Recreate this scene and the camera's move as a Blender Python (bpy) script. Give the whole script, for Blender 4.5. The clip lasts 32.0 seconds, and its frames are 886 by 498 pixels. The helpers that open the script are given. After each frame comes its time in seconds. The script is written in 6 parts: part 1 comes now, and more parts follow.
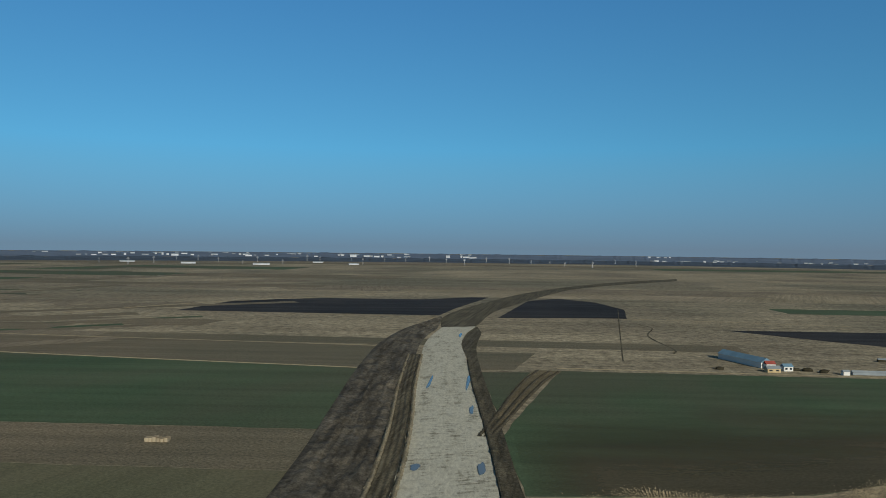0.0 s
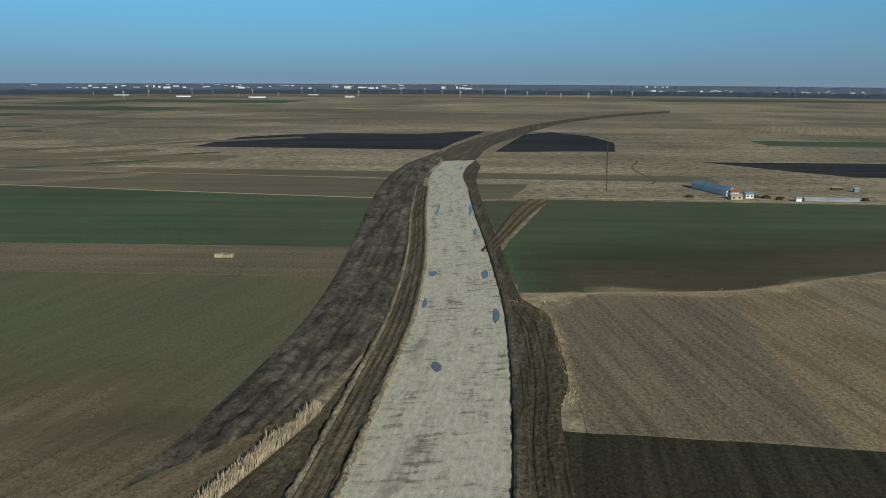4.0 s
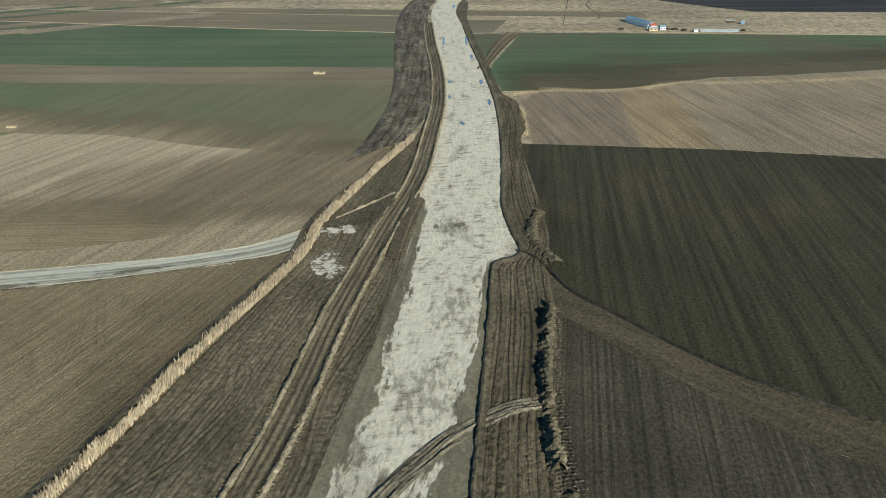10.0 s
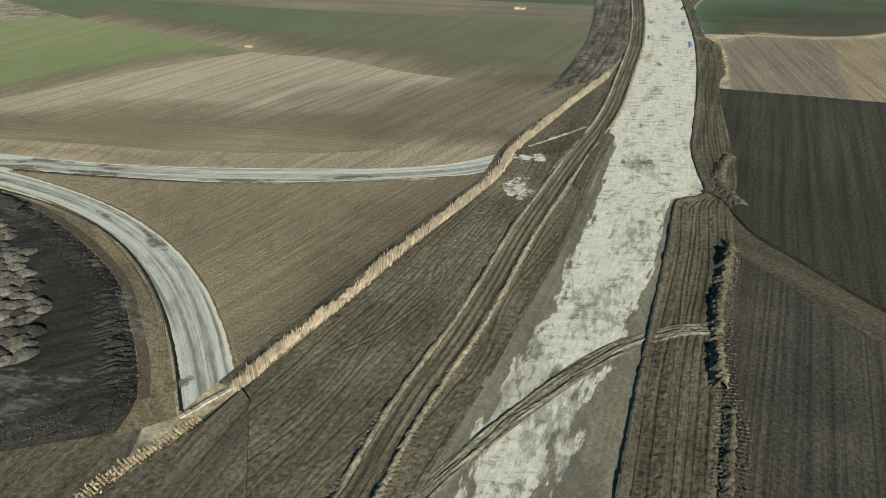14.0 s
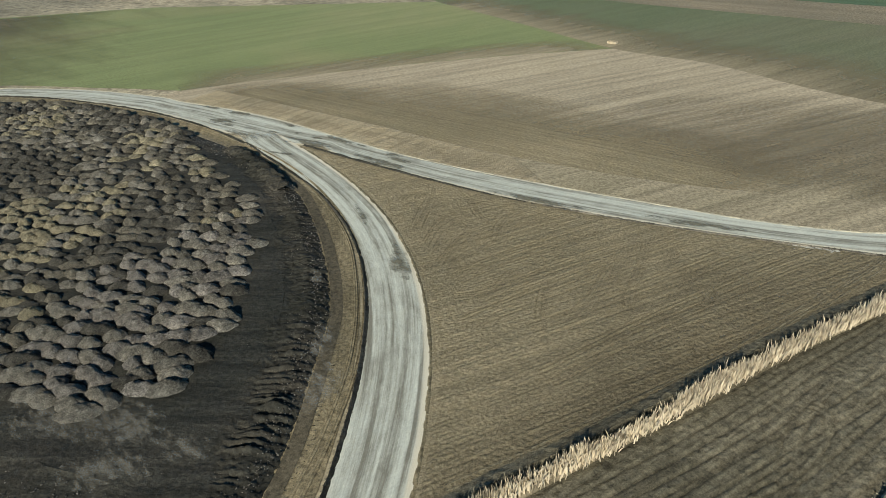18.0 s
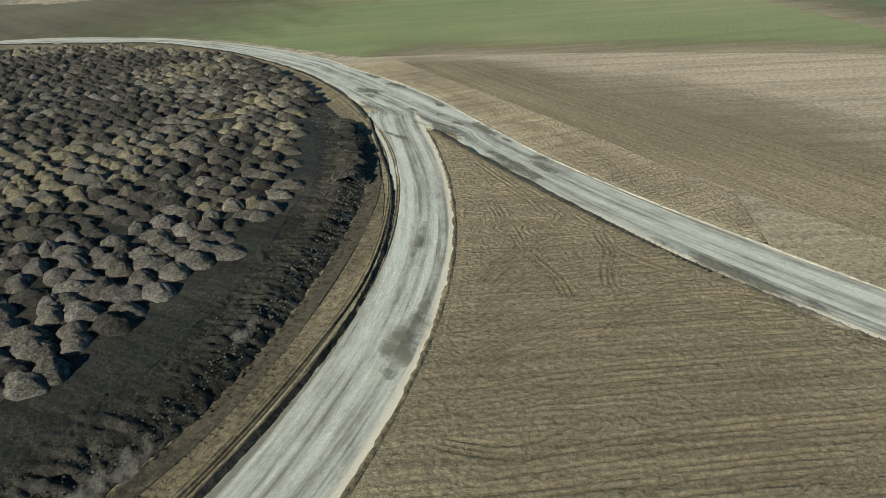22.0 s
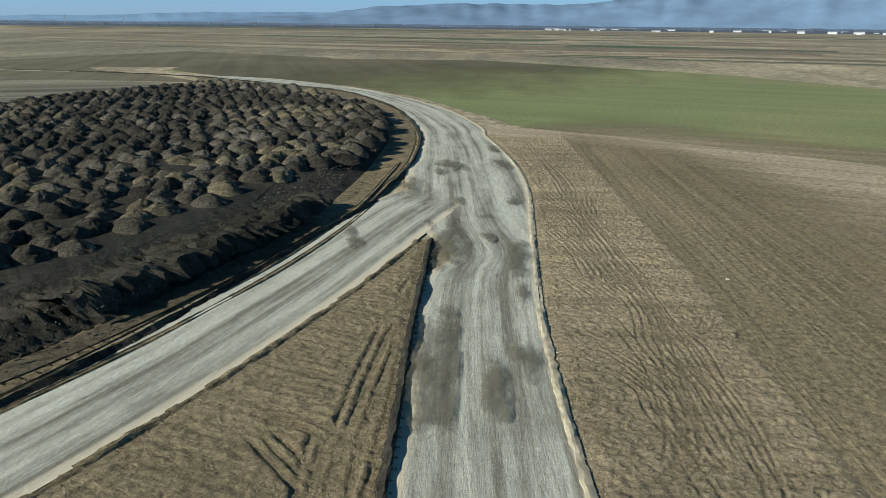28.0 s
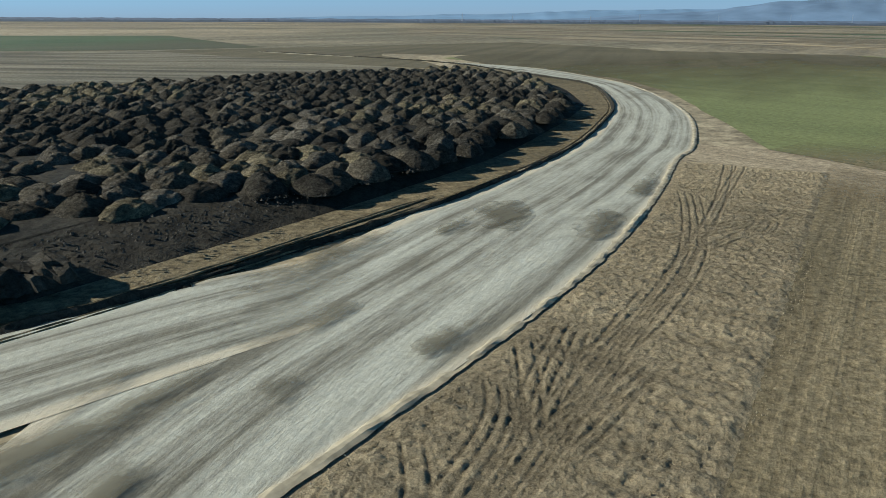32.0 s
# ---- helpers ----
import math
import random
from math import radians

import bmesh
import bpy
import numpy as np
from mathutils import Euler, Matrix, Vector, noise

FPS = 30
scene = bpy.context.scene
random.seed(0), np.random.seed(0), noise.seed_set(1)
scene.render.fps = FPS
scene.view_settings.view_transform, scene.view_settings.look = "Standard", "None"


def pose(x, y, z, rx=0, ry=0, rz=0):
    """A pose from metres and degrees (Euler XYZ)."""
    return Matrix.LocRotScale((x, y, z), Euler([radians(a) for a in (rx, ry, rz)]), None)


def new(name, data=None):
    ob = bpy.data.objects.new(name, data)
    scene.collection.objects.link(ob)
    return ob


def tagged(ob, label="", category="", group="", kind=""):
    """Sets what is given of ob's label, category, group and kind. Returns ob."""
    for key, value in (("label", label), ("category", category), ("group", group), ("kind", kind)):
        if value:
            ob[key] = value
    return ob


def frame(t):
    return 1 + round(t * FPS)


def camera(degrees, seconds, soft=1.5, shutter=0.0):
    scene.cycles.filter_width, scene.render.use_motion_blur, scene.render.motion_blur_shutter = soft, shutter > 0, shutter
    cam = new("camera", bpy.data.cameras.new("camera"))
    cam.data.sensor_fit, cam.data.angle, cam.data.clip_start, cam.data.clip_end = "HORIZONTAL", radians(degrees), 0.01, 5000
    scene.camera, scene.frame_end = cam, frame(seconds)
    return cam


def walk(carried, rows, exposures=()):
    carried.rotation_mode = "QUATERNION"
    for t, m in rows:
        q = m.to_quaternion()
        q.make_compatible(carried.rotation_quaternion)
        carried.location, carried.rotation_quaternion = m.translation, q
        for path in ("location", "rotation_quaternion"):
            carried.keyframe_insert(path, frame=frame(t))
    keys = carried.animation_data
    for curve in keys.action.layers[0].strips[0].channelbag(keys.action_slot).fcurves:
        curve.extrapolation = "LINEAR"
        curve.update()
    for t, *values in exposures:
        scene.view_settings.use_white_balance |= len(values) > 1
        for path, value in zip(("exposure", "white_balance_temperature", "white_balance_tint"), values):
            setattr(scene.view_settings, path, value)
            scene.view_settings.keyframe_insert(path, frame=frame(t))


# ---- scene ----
cam = camera(61.95, 32.0, soft=0.8)
PATH = [
    (0.0, 5.85, 168.29, 38.49, 89.86, -0.64, 3.84),
    (0.5, 6.56, 167.42, 38.82, 88.71, -0.58, 4.10),
    (1.0, 7.08, 166.44, 39.27, 86.93, -0.61, 4.32),
    (1.5, 7.11, 166.78, 39.31, 84.98, -0.58, 4.40),
    (2.0, 6.82, 165.70, 39.78, 82.98, -0.58, 4.42),
    (2.5, 5.30, 159.95, 40.55, 81.13, -0.82, 4.28),
    (3.0, 5.25, 154.32, 40.65, 79.63, -0.55, 3.99),
    (3.5, 5.17, 148.61, 41.13, 78.15, -0.37, 3.78),
    (4.0, 4.26, 137.30, 43.02, 76.84, -0.28, 3.40),
    (4.5, 2.91, 122.84, 45.56, 75.70, -0.29, 2.94),
    (5.0, 1.48, 107.73, 48.03, 74.70, -0.34, 2.48),
    (5.5, 0.31, 94.52, 49.67, 73.83, -0.33, 2.11),
    (6.0, -0.28, 85.80, 49.72, 73.05, -0.06, 1.88),
    (6.5, -1.23, 79.11, 49.19, 72.29, 0.08, 1.60),
    (7.0, -1.88, 71.26, 49.45, 71.57, 0.26, 1.46),
    (7.5, -0.48, 60.85, 55.16, 69.18, 1.46, 1.60),
    (8.0, -1.05, 52.57, 57.75, 67.87, 1.17, 1.58),
    (8.5, -1.96, 43.13, 60.19, 66.80, 0.79, 1.51),
    (9.0, -2.87, 33.94, 62.58, 65.72, 0.27, 1.45),
    (9.5, -3.63, 26.01, 64.52, 64.73, -0.02, 1.35),
    (10.0, -3.77, 17.89, 66.71, 63.78, -0.04, 1.29),
    (10.5, -4.05, 9.78, 69.23, 62.80, -0.17, 1.22),
    (11.0, -4.29, 2.33, 71.04, 62.13, -0.05, 1.06),
    (11.5, -3.70, -2.92, 72.80, 61.05, 0.18, 1.17),
    (12.0, -3.02, -3.39, 73.99, 59.39, 0.42, 1.29),
    (12.5, -2.91, -3.11, 73.98, 59.23, 0.52, 1.87),
    (13.0, -3.12, -3.38, 72.77, 59.42, 0.66, 5.59),
    (13.5, -3.65, -0.71, 71.22, 59.45, 0.91, 11.60),
    (14.0, -5.09, 5.24, 68.95, 59.42, 1.09, 15.65),
    (14.5, -7.01, 11.68, 66.63, 59.43, 1.36, 18.37),
    (15.0, -8.77, 17.80, 64.06, 59.69, 1.92, 21.98),
    (15.5, -9.70, 23.22, 61.09, 60.33, 2.68, 26.41),
    (16.0, -11.01, 28.42, 58.44, 60.90, 2.51, 30.62),
    (16.5, -12.79, 33.49, 56.02, 61.39, 2.36, 34.59),
    (17.0, -15.15, 38.53, 53.74, 61.79, 2.62, 38.27),
    (17.5, -18.18, 43.66, 51.48, 62.09, 3.17, 41.65),
    (18.0, -21.96, 49.00, 49.13, 62.28, 3.30, 44.70),
    (18.5, -25.58, 54.67, 46.55, 62.57, 3.34, 47.66),
    (19.0, -28.28, 60.86, 43.83, 62.89, 3.45, 50.48),
    (19.5, -30.83, 67.12, 41.01, 63.30, 3.50, 53.67),
    (20.0, -33.70, 73.02, 38.22, 63.78, 3.49, 56.99),
    (20.5, -36.83, 78.61, 35.82, 64.08, 3.45, 60.07),
    (21.0, -40.20, 83.94, 33.37, 64.46, 3.37, 63.16),
    (21.5, -43.43, 89.27, 30.83, 64.89, 3.02, 66.32),
    (22.0, -46.69, 94.41, 28.71, 65.16, 2.94, 69.36),
    (22.5, -50.29, 99.17, 26.82, 65.26, 3.06, 72.14),
    (23.0, -54.67, 103.54, 24.47, 65.63, 2.89, 74.74),
    (23.5, -58.72, 107.66, 22.50, 65.88, 2.84, 77.33),
    (24.0, -62.85, 111.61, 20.72, 66.11, 2.82, 79.62),
    (24.5, -67.12, 115.29, 18.89, 66.40, 2.49, 81.85),
    (25.0, -69.88, 118.31, 18.09, 66.53, 1.76, 83.65),
    (25.5, -71.96, 120.94, 17.92, 66.71, 1.23, 85.23),
    (26.0, -74.18, 123.46, 17.99, 67.14, 1.07, 86.79),
    (26.5, -77.34, 126.11, 17.91, 68.03, 1.19, 88.56),
    (27.0, -82.27, 129.18, 17.29, 69.57, 1.29, 90.72),
    (27.5, -87.52, 132.08, 16.11, 71.59, 0.87, 93.68),
    (28.0, -92.54, 134.45, 15.17, 72.98, -0.59, 96.51),
    (28.5, -97.73, 137.11, 14.62, 72.92, -0.55, 99.26),
    (29.0, -103.31, 139.54, 13.94, 72.89, -0.55, 102.19),
    (29.5, -109.11, 141.70, 13.27, 72.83, -0.50, 105.63),
    (30.0, -114.88, 143.37, 12.67, 72.80, -0.41, 109.48),
    (30.5, -120.41, 144.66, 12.16, 72.74, -0.38, 113.27),
    (31.0, -125.76, 145.87, 11.73, 72.68, -0.23, 117.28),
    (31.5, -131.49, 146.67, 11.29, 72.65, -0.26, 121.13),
    (32.0, -136.98, 147.14, 10.93, 72.67, -0.27, 124.86),
]
SKY, SUN = 0.118, 6.1
walk(cam, [(t, pose(x, y, z, rx, ry, rz)) for t, x, y, z, rx, ry, rz in PATH],
     exposures=[(0.0, -0.95), (2.0, -0.9), (6.0, -0.35), (9.0, 0.06), (12.0, 0.27), (15.0, 0.24), (18.0, 0.3), (24.0, 0.27), (27.0, 0.15), (32.0, 0.05)])

# ---- world, sun ----
SUN_FROM = Vector((0.40, -0.76, 0.38)).normalized()
world = bpy.data.worlds.new("world")
scene.world = world
world.use_nodes = True
wn = world.node_tree.nodes
sky = wn.new("ShaderNodeTexSky")
sky.sky_type = "NISHITA"
sky.sun_disc = False
sky.sun_elevation = math.asin(SUN_FROM.z)
sky.sun_rotation = math.atan2(SUN_FROM.x, SUN_FROM.y)
sky.air_density, sky.dust_density, sky.ozone_density = 0.8, 0.0, 6.0
sky.altitude = 100.0
wn["Background"].inputs["Strength"].default_value = SKY
lift = wn.new("ShaderNodeVectorMath")
lift.operation = "ADD"
lift.inputs[1].default_value = (0, 0, 0.2)
unit = wn.new("ShaderNodeVectorMath")
unit.operation = "NORMALIZE"
way = wn.new("ShaderNodeTexCoord")
wl = world.node_tree.links
wl.new(way.outputs["Generated"], lift.inputs[0])
wl.new(lift.outputs[0], unit.inputs[0])
wl.new(unit.outputs[0], sky.inputs["Vector"])
tone = wn.new("ShaderNodeMix")
tone.data_type, tone.blend_type = "RGBA", "MULTIPLY"
tone.inputs[0].default_value = 1.0
wl.new(sky.outputs["Color"], tone.inputs[6])
# brighter towards the horizon, dull haze lowest
high = wn.new("ShaderNodeSeparateXYZ")
wl.new(way.outputs["Generated"], high.inputs[0])
glow = wn.new("ShaderNodeValToRGB")
glow.color_ramp.elements[0].position, glow.color_ramp.elements[0].color = 0.1, (1.65, 2.8, 2.1, 1)
glow.color_ramp.elements[1].position, glow.color_ramp.elements[1].color = 0.46, (0.20, 0.20, 0.145, 1)
glow.color_ramp.elements.new(0.36).color = (1.45, 2.6, 2.45, 1)
wl.new(high.outputs[2], glow.inputs["Fac"])
wl.new(glow.outputs["Color"], tone.inputs[7])
murk = wn.new("ShaderNodeValToRGB")
murk.color_ramp.elements[0].position, murk.color_ramp.elements[0].color = 0.0, (0.85, 0.85, 0.85, 1)
murk.color_ramp.elements[1].position, murk.color_ramp.elements[1].color = 0.13, (0, 0, 0, 1)
wl.new(high.outputs[2], murk.inputs["Fac"])
hazy = wn.new("ShaderNodeMix")
hazy.data_type = "RGBA"
hazy.inputs[7].default_value = (2.3, 2.75, 3.6, 1)
wl.new(murk.outputs["Color"], hazy.inputs[0])
wl.new(tone.outputs[2], hazy.inputs[6])
wl.new(hazy.outputs[2], wn["Background"].inputs["Color"])
sun = new("sun", bpy.data.lights.new("sun", "SUN"))
sun.data.energy, sun.data.angle, sun.data.color = SUN, radians(0.55), (1.0, 0.95, 0.80)
sun.matrix_world = Matrix.Translation((0, 0, 300)) @ SUN_FROM.to_track_quat("Z", "Y").to_matrix().to_4x4()


# ---- materials ----
def nodes_of(name, rough=0.95):
    m = bpy.data.materials.new(name)
    m.use_nodes = True
    n, l = m.node_tree.nodes, m.node_tree.links
    b = n["Principled BSDF"]
    b.inputs["Roughness"].default_value = rough
    b.inputs["Specular IOR Level"].default_value = 0.15
    return m, n, l, b


def tex(n, l, kind, scale, angle=0.0, detail=4.0, space="Object", rough=0.6, dist=0.0, loc=(0, 0, 0)):
    """A noise in metres; scale is cycles per metre along each axis after a turn by angle degrees."""
    c = n.new("ShaderNodeTexCoord")
    turn = n.new("ShaderNodeMapping")
    turn.inputs["Rotation"].default_value = (0, 0, radians(-angle))
    turn.inputs["Location"].default_value = loc
    l.new(c.outputs[space], turn.inputs["Vector"])
    size = n.new("ShaderNodeMapping")
    size.inputs["Scale"].default_value = scale if isinstance(scale, tuple) else (scale,) * 3
    l.new(turn.outputs[0], size.inputs["Vector"])
    t = n.new("ShaderNodeTexNoise")
    t.inputs["Scale"].default_value = 1.0
    t.inputs["Detail"].default_value = detail
    t.inputs["Roughness"].default_value = rough
    t.inputs["Distortion"].default_value = dist
    l.new(size.outputs[0], t.inputs["Vector"])
    return t.outputs["Fac"]


def ramp(n, l, fac, *stops):
    r = n.new("ShaderNodeValToRGB")
    r.color_ramp.elements[0].position, r.color_ramp.elements[0].color = stops[0][0], (*stops[0][1], 1)
    r.color_ramp.elements[1].position, r.color_ramp.elements[1].color = stops[-1][0], (*stops[-1][1], 1)
    for p, c in stops[1:-1]:
        e = r.color_ramp.elements.new(p)
        e.color = (*c, 1)
    l.new(fac, r.inputs["Fac"])
    return r.outputs["Color"]


def grey(v):
    return (v, v, v)


def mixed(n, l, fac, a, b, mode="MIX"):
    m = n.new("ShaderNodeMix")
    m.data_type = "RGBA"
    m.blend_type = mode
    for v, s in ((fac, "Factor"), (a, "A"), (b, "B")):
        i = [x for x in m.inputs if x.name == s and (x.type == "VALUE" if s == "Factor" else x.type == "RGBA")][0]
        if hasattr(v, "links"):
            l.new(v, i)
        else:
            i.default_value = v if s == "Factor" else (*v, 1)
    return [o for o in m.outputs if o.type == "RGBA"][0]


def summed(n, l, a, b, k):
    m = n.new("ShaderNodeMath")
    m.operation = "MULTIPLY_ADD"
    l.new(b, m.inputs[0])
    m.inputs[1].default_value = k
    l.new(a, m.inputs[2])
    return m.outputs[0]


def soil(name, dark, mid, light, angle=0.0, furrow=0.9, blotch=0.02, strength=0.5, stretch=0.02, streak=0.5, patch=None, fine=1.6, grit=0.8, rut_shade=False):
    """Bare or sown earth: large blotches, furrows along one heading, clods."""
    m, n, l, b = nodes_of(name)
    big = tex(n, l, "n", blotch, angle, 5.0, rough=0.62, dist=0.4)
    line = tex(n, l, "n", (stretch, furrow, 1.0), angle, 3.0)
    wide = tex(n, l, "n", (stretch * 0.35, furrow * 0.16, 1.0), angle, 4.0, loc=(31, 7, 0))
    clod = tex(n, l, "n", fine, angle, 6.0, rough=0.75)
    col = ramp(n, l, big, (0.32, dark), (0.5, mid), (0.68, light))
    if patch:
        far = tex(n, l, "n", blotch * 0.55, angle + 20, 4.0, dist=0.6, loc=(90, 40, 0))
        col = mixed(n, l, ramp(n, l, far, (0.45, grey(0)), (0.62, grey(1))), col, patch)
    col = mixed(n, l, streak, col, ramp(n, l, line, (0.38, grey(0.5)), (0.5, grey(1.0)), (0.62, grey(1.4))), "MULTIPLY")
    col = mixed(n, l, 0.3 * streak, col, ramp(n, l, wide, (0.36, grey(0.82)), (0.5, grey(1.0)), (0.66, grey(1.14))), "MULTIPLY")
    col = mixed(n, l, grit, col, ramp(n, l, clod, (0.35, grey(0.36)), (0.5, grey(1.0)), (0.66, grey(1.62))), "MULTIPLY")
    speck = tex(n, l, "n", fine * 3.7, angle, 3.0, rough=0.8, loc=(13, 29, 0))
    col = mixed(n, l, grit * 0.7, col, ramp(n, l, speck, (0.36, grey(0.45)), (0.5, grey(1.0)), (0.66, grey(1.55))), "MULTIPLY")
    if rut_shade:
        # shade inside wheel ruts, put into the soil colour
        mark = n.new("ShaderNodeAttribute")
        mark.attribute_name = "rut_shade"
        col = mixed(n, l, mark.outputs["Fac"], col, mixed(n, l, 1.0, col, (0.76, 0.75, 0.74), "MULTIPLY"))
        # second attribute darkens chosen areas of the sheet
        dark_area = n.new("ShaderNodeAttribute")
        dark_area.attribute_name = "dark_area"
        col = mixed(n, l, dark_area.outputs["Fac"], col, mixed(n, l, 1.0, col, (0.56, 0.55, 0.54), "MULTIPLY"))
    l.new(col, b.inputs["Base Color"])
    bump = n.new("ShaderNodeBump")
    bump.inputs["Strength"].default_value = min(1.0, strength)
    bump.inputs["Distance"].default_value = 0.22 if rut_shade else 0.16 * max(1.0, strength)
    l.new(summed(n, l, summed(n, l, clod, line, 0.9), wide, 0.5), bump.inputs["Height"])
    l.new(bump.outputs[0], b.inputs["Normal"])
    return m


def paved(name, pale, mid, dark, edge=None, along=0.035, across=0.55, wet=0.45, margin=None, fade=False):
    """A stony surface with streaks and brushed patches along its length; coordinates are metres across and along."""
    m, n, l, b = nodes_of(name, 0.9)
    streaks = tex(n, l, "n", (across, along, 1), 0, 6.0 if margin else 4.5, "UV", 0.7 if margin else 0.62)
    brush = tex(n, l, "n", ((0.5, 0.13, 1) if not margin else (0.26, 0.75, 1)), 0, 7.0, "UV", 0.72, 0.0, loc=(3, 17, 0))
    fine = tex(n, l, "n", (across * 4.5, 0.5, 1), 0, 5.0, "UV", 0.7, loc=(5, 60, 0))
    blot = tex(n, l, "n", (0.11, 0.045, 1), 0, 5.0, "UV", 0.65, 0.5, loc=(9, 33, 0))
    grit = tex(n, l, "n", 3.0, 0, 6.0, "UV", 0.8)
    w2 = summed(n, l, brush, streaks, 0.8) if margin else summed(n, l, streaks, brush, 0.4)
    if margin:
        col = ramp(n, l, w2, (0.70, dark), (0.79, mid), (0.85, pale), (1.06, tuple(v * 1.08 for v in pale)))
    else:
        col = ramp(n, l, w2, (0.59, dark), (0.69, mid), (0.79, pale))
    col = mixed(n, l, 0.65 if margin else 0.4, col, ramp(n, l, fine, (0.34, grey(0.68)), (0.5, grey(1.0)), (0.64, grey(1.25))), "MULTIPLY")
    col = mixed(n, l, ramp(n, l, blot, (wet + 0.13, grey(0)), (wet + 0.24, grey(0.7))), col, dark)
    col = mixed(n, l, 0.5, col, ramp(n, l, grit, (0.3, grey(0.62)), (0.7, grey(1.3))), "MULTIPLY")
    if edge or fade:
        uv = n.new("ShaderNodeUVMap")
        uv.uv_map = "side"
        sep = n.new("ShaderNodeSeparateXYZ")
        l.new(uv.outputs[0], sep.inputs[0])
    if edge:
        w = summed(n, l, sep.outputs[0], blot, 0.05 if not margin else 0.22)
        col = mixed(n, l, ramp(n, l, w, *edge[1]), col, edge[0])
    if fade:
        near = n.new("ShaderNodeMath")
        near.operation = "MULTIPLY_ADD"
        near.inputs[1].default_value = 0.06
        l.new(sep.outputs[1], near.inputs[0])
        l.new(brush, near.inputs[2])
        l.new(ramp(n, l, near.outputs[0], (0.55, grey(0)), (0.95, grey(1))), b.inputs["Alpha"])
    l.new(col, b.inputs["Base Color"])
    bump = n.new("ShaderNodeBump")
    bump.inputs["Strength"].default_value = 0.45
    bump.inputs["Distance"].default_value = 0.12
    l.new(summed(n, l, fine, grit, 0.8), bump.inputs["Height"])
    l.new(bump.outputs[0], b.inputs["Normal"])
    return m


def plain(name, color, rough=0.8, vary=0.25, scale=0.8, metal=0.0):
    m, n, l, b = nodes_of(name, rough)
    t = tex(n, l, "n", scale, 0, 4.0)
    info = n.new("ShaderNodeObjectInfo")
    col = mixed(n, l, 1.0, color, ramp(n, l, t, (0.3, grey(1 - vary)), (0.7, grey(1 + vary))), "MULTIPLY")
    col = mixed(n, l, 1.0, col, ramp(n, l, info.outputs["Random"], (0.0, grey(1 - vary * 0.6)), (1.0, grey(1 + vary * 0.6))), "MULTIPLY")
    l.new(col, b.inputs["Base Color"])
    b.inputs["Metallic"].default_value = metal
    return m


def water(name, color):
    m, n, l, b = nodes_of(name, 0.22)
    b.inputs["Base Color"].default_value = (*color, 1)
    b.inputs["Specular IOR Level"].default_value = 0.5
    t = tex(n, l, "n", 2.0, 0, 2.0)
    bump = n.new("ShaderNodeBump")
    bump.inputs["Strength"].default_value = 0.04
    l.new(t, bump.inputs["Height"])
    l.new(bump.outputs[0], b.inputs["Normal"])
    return m


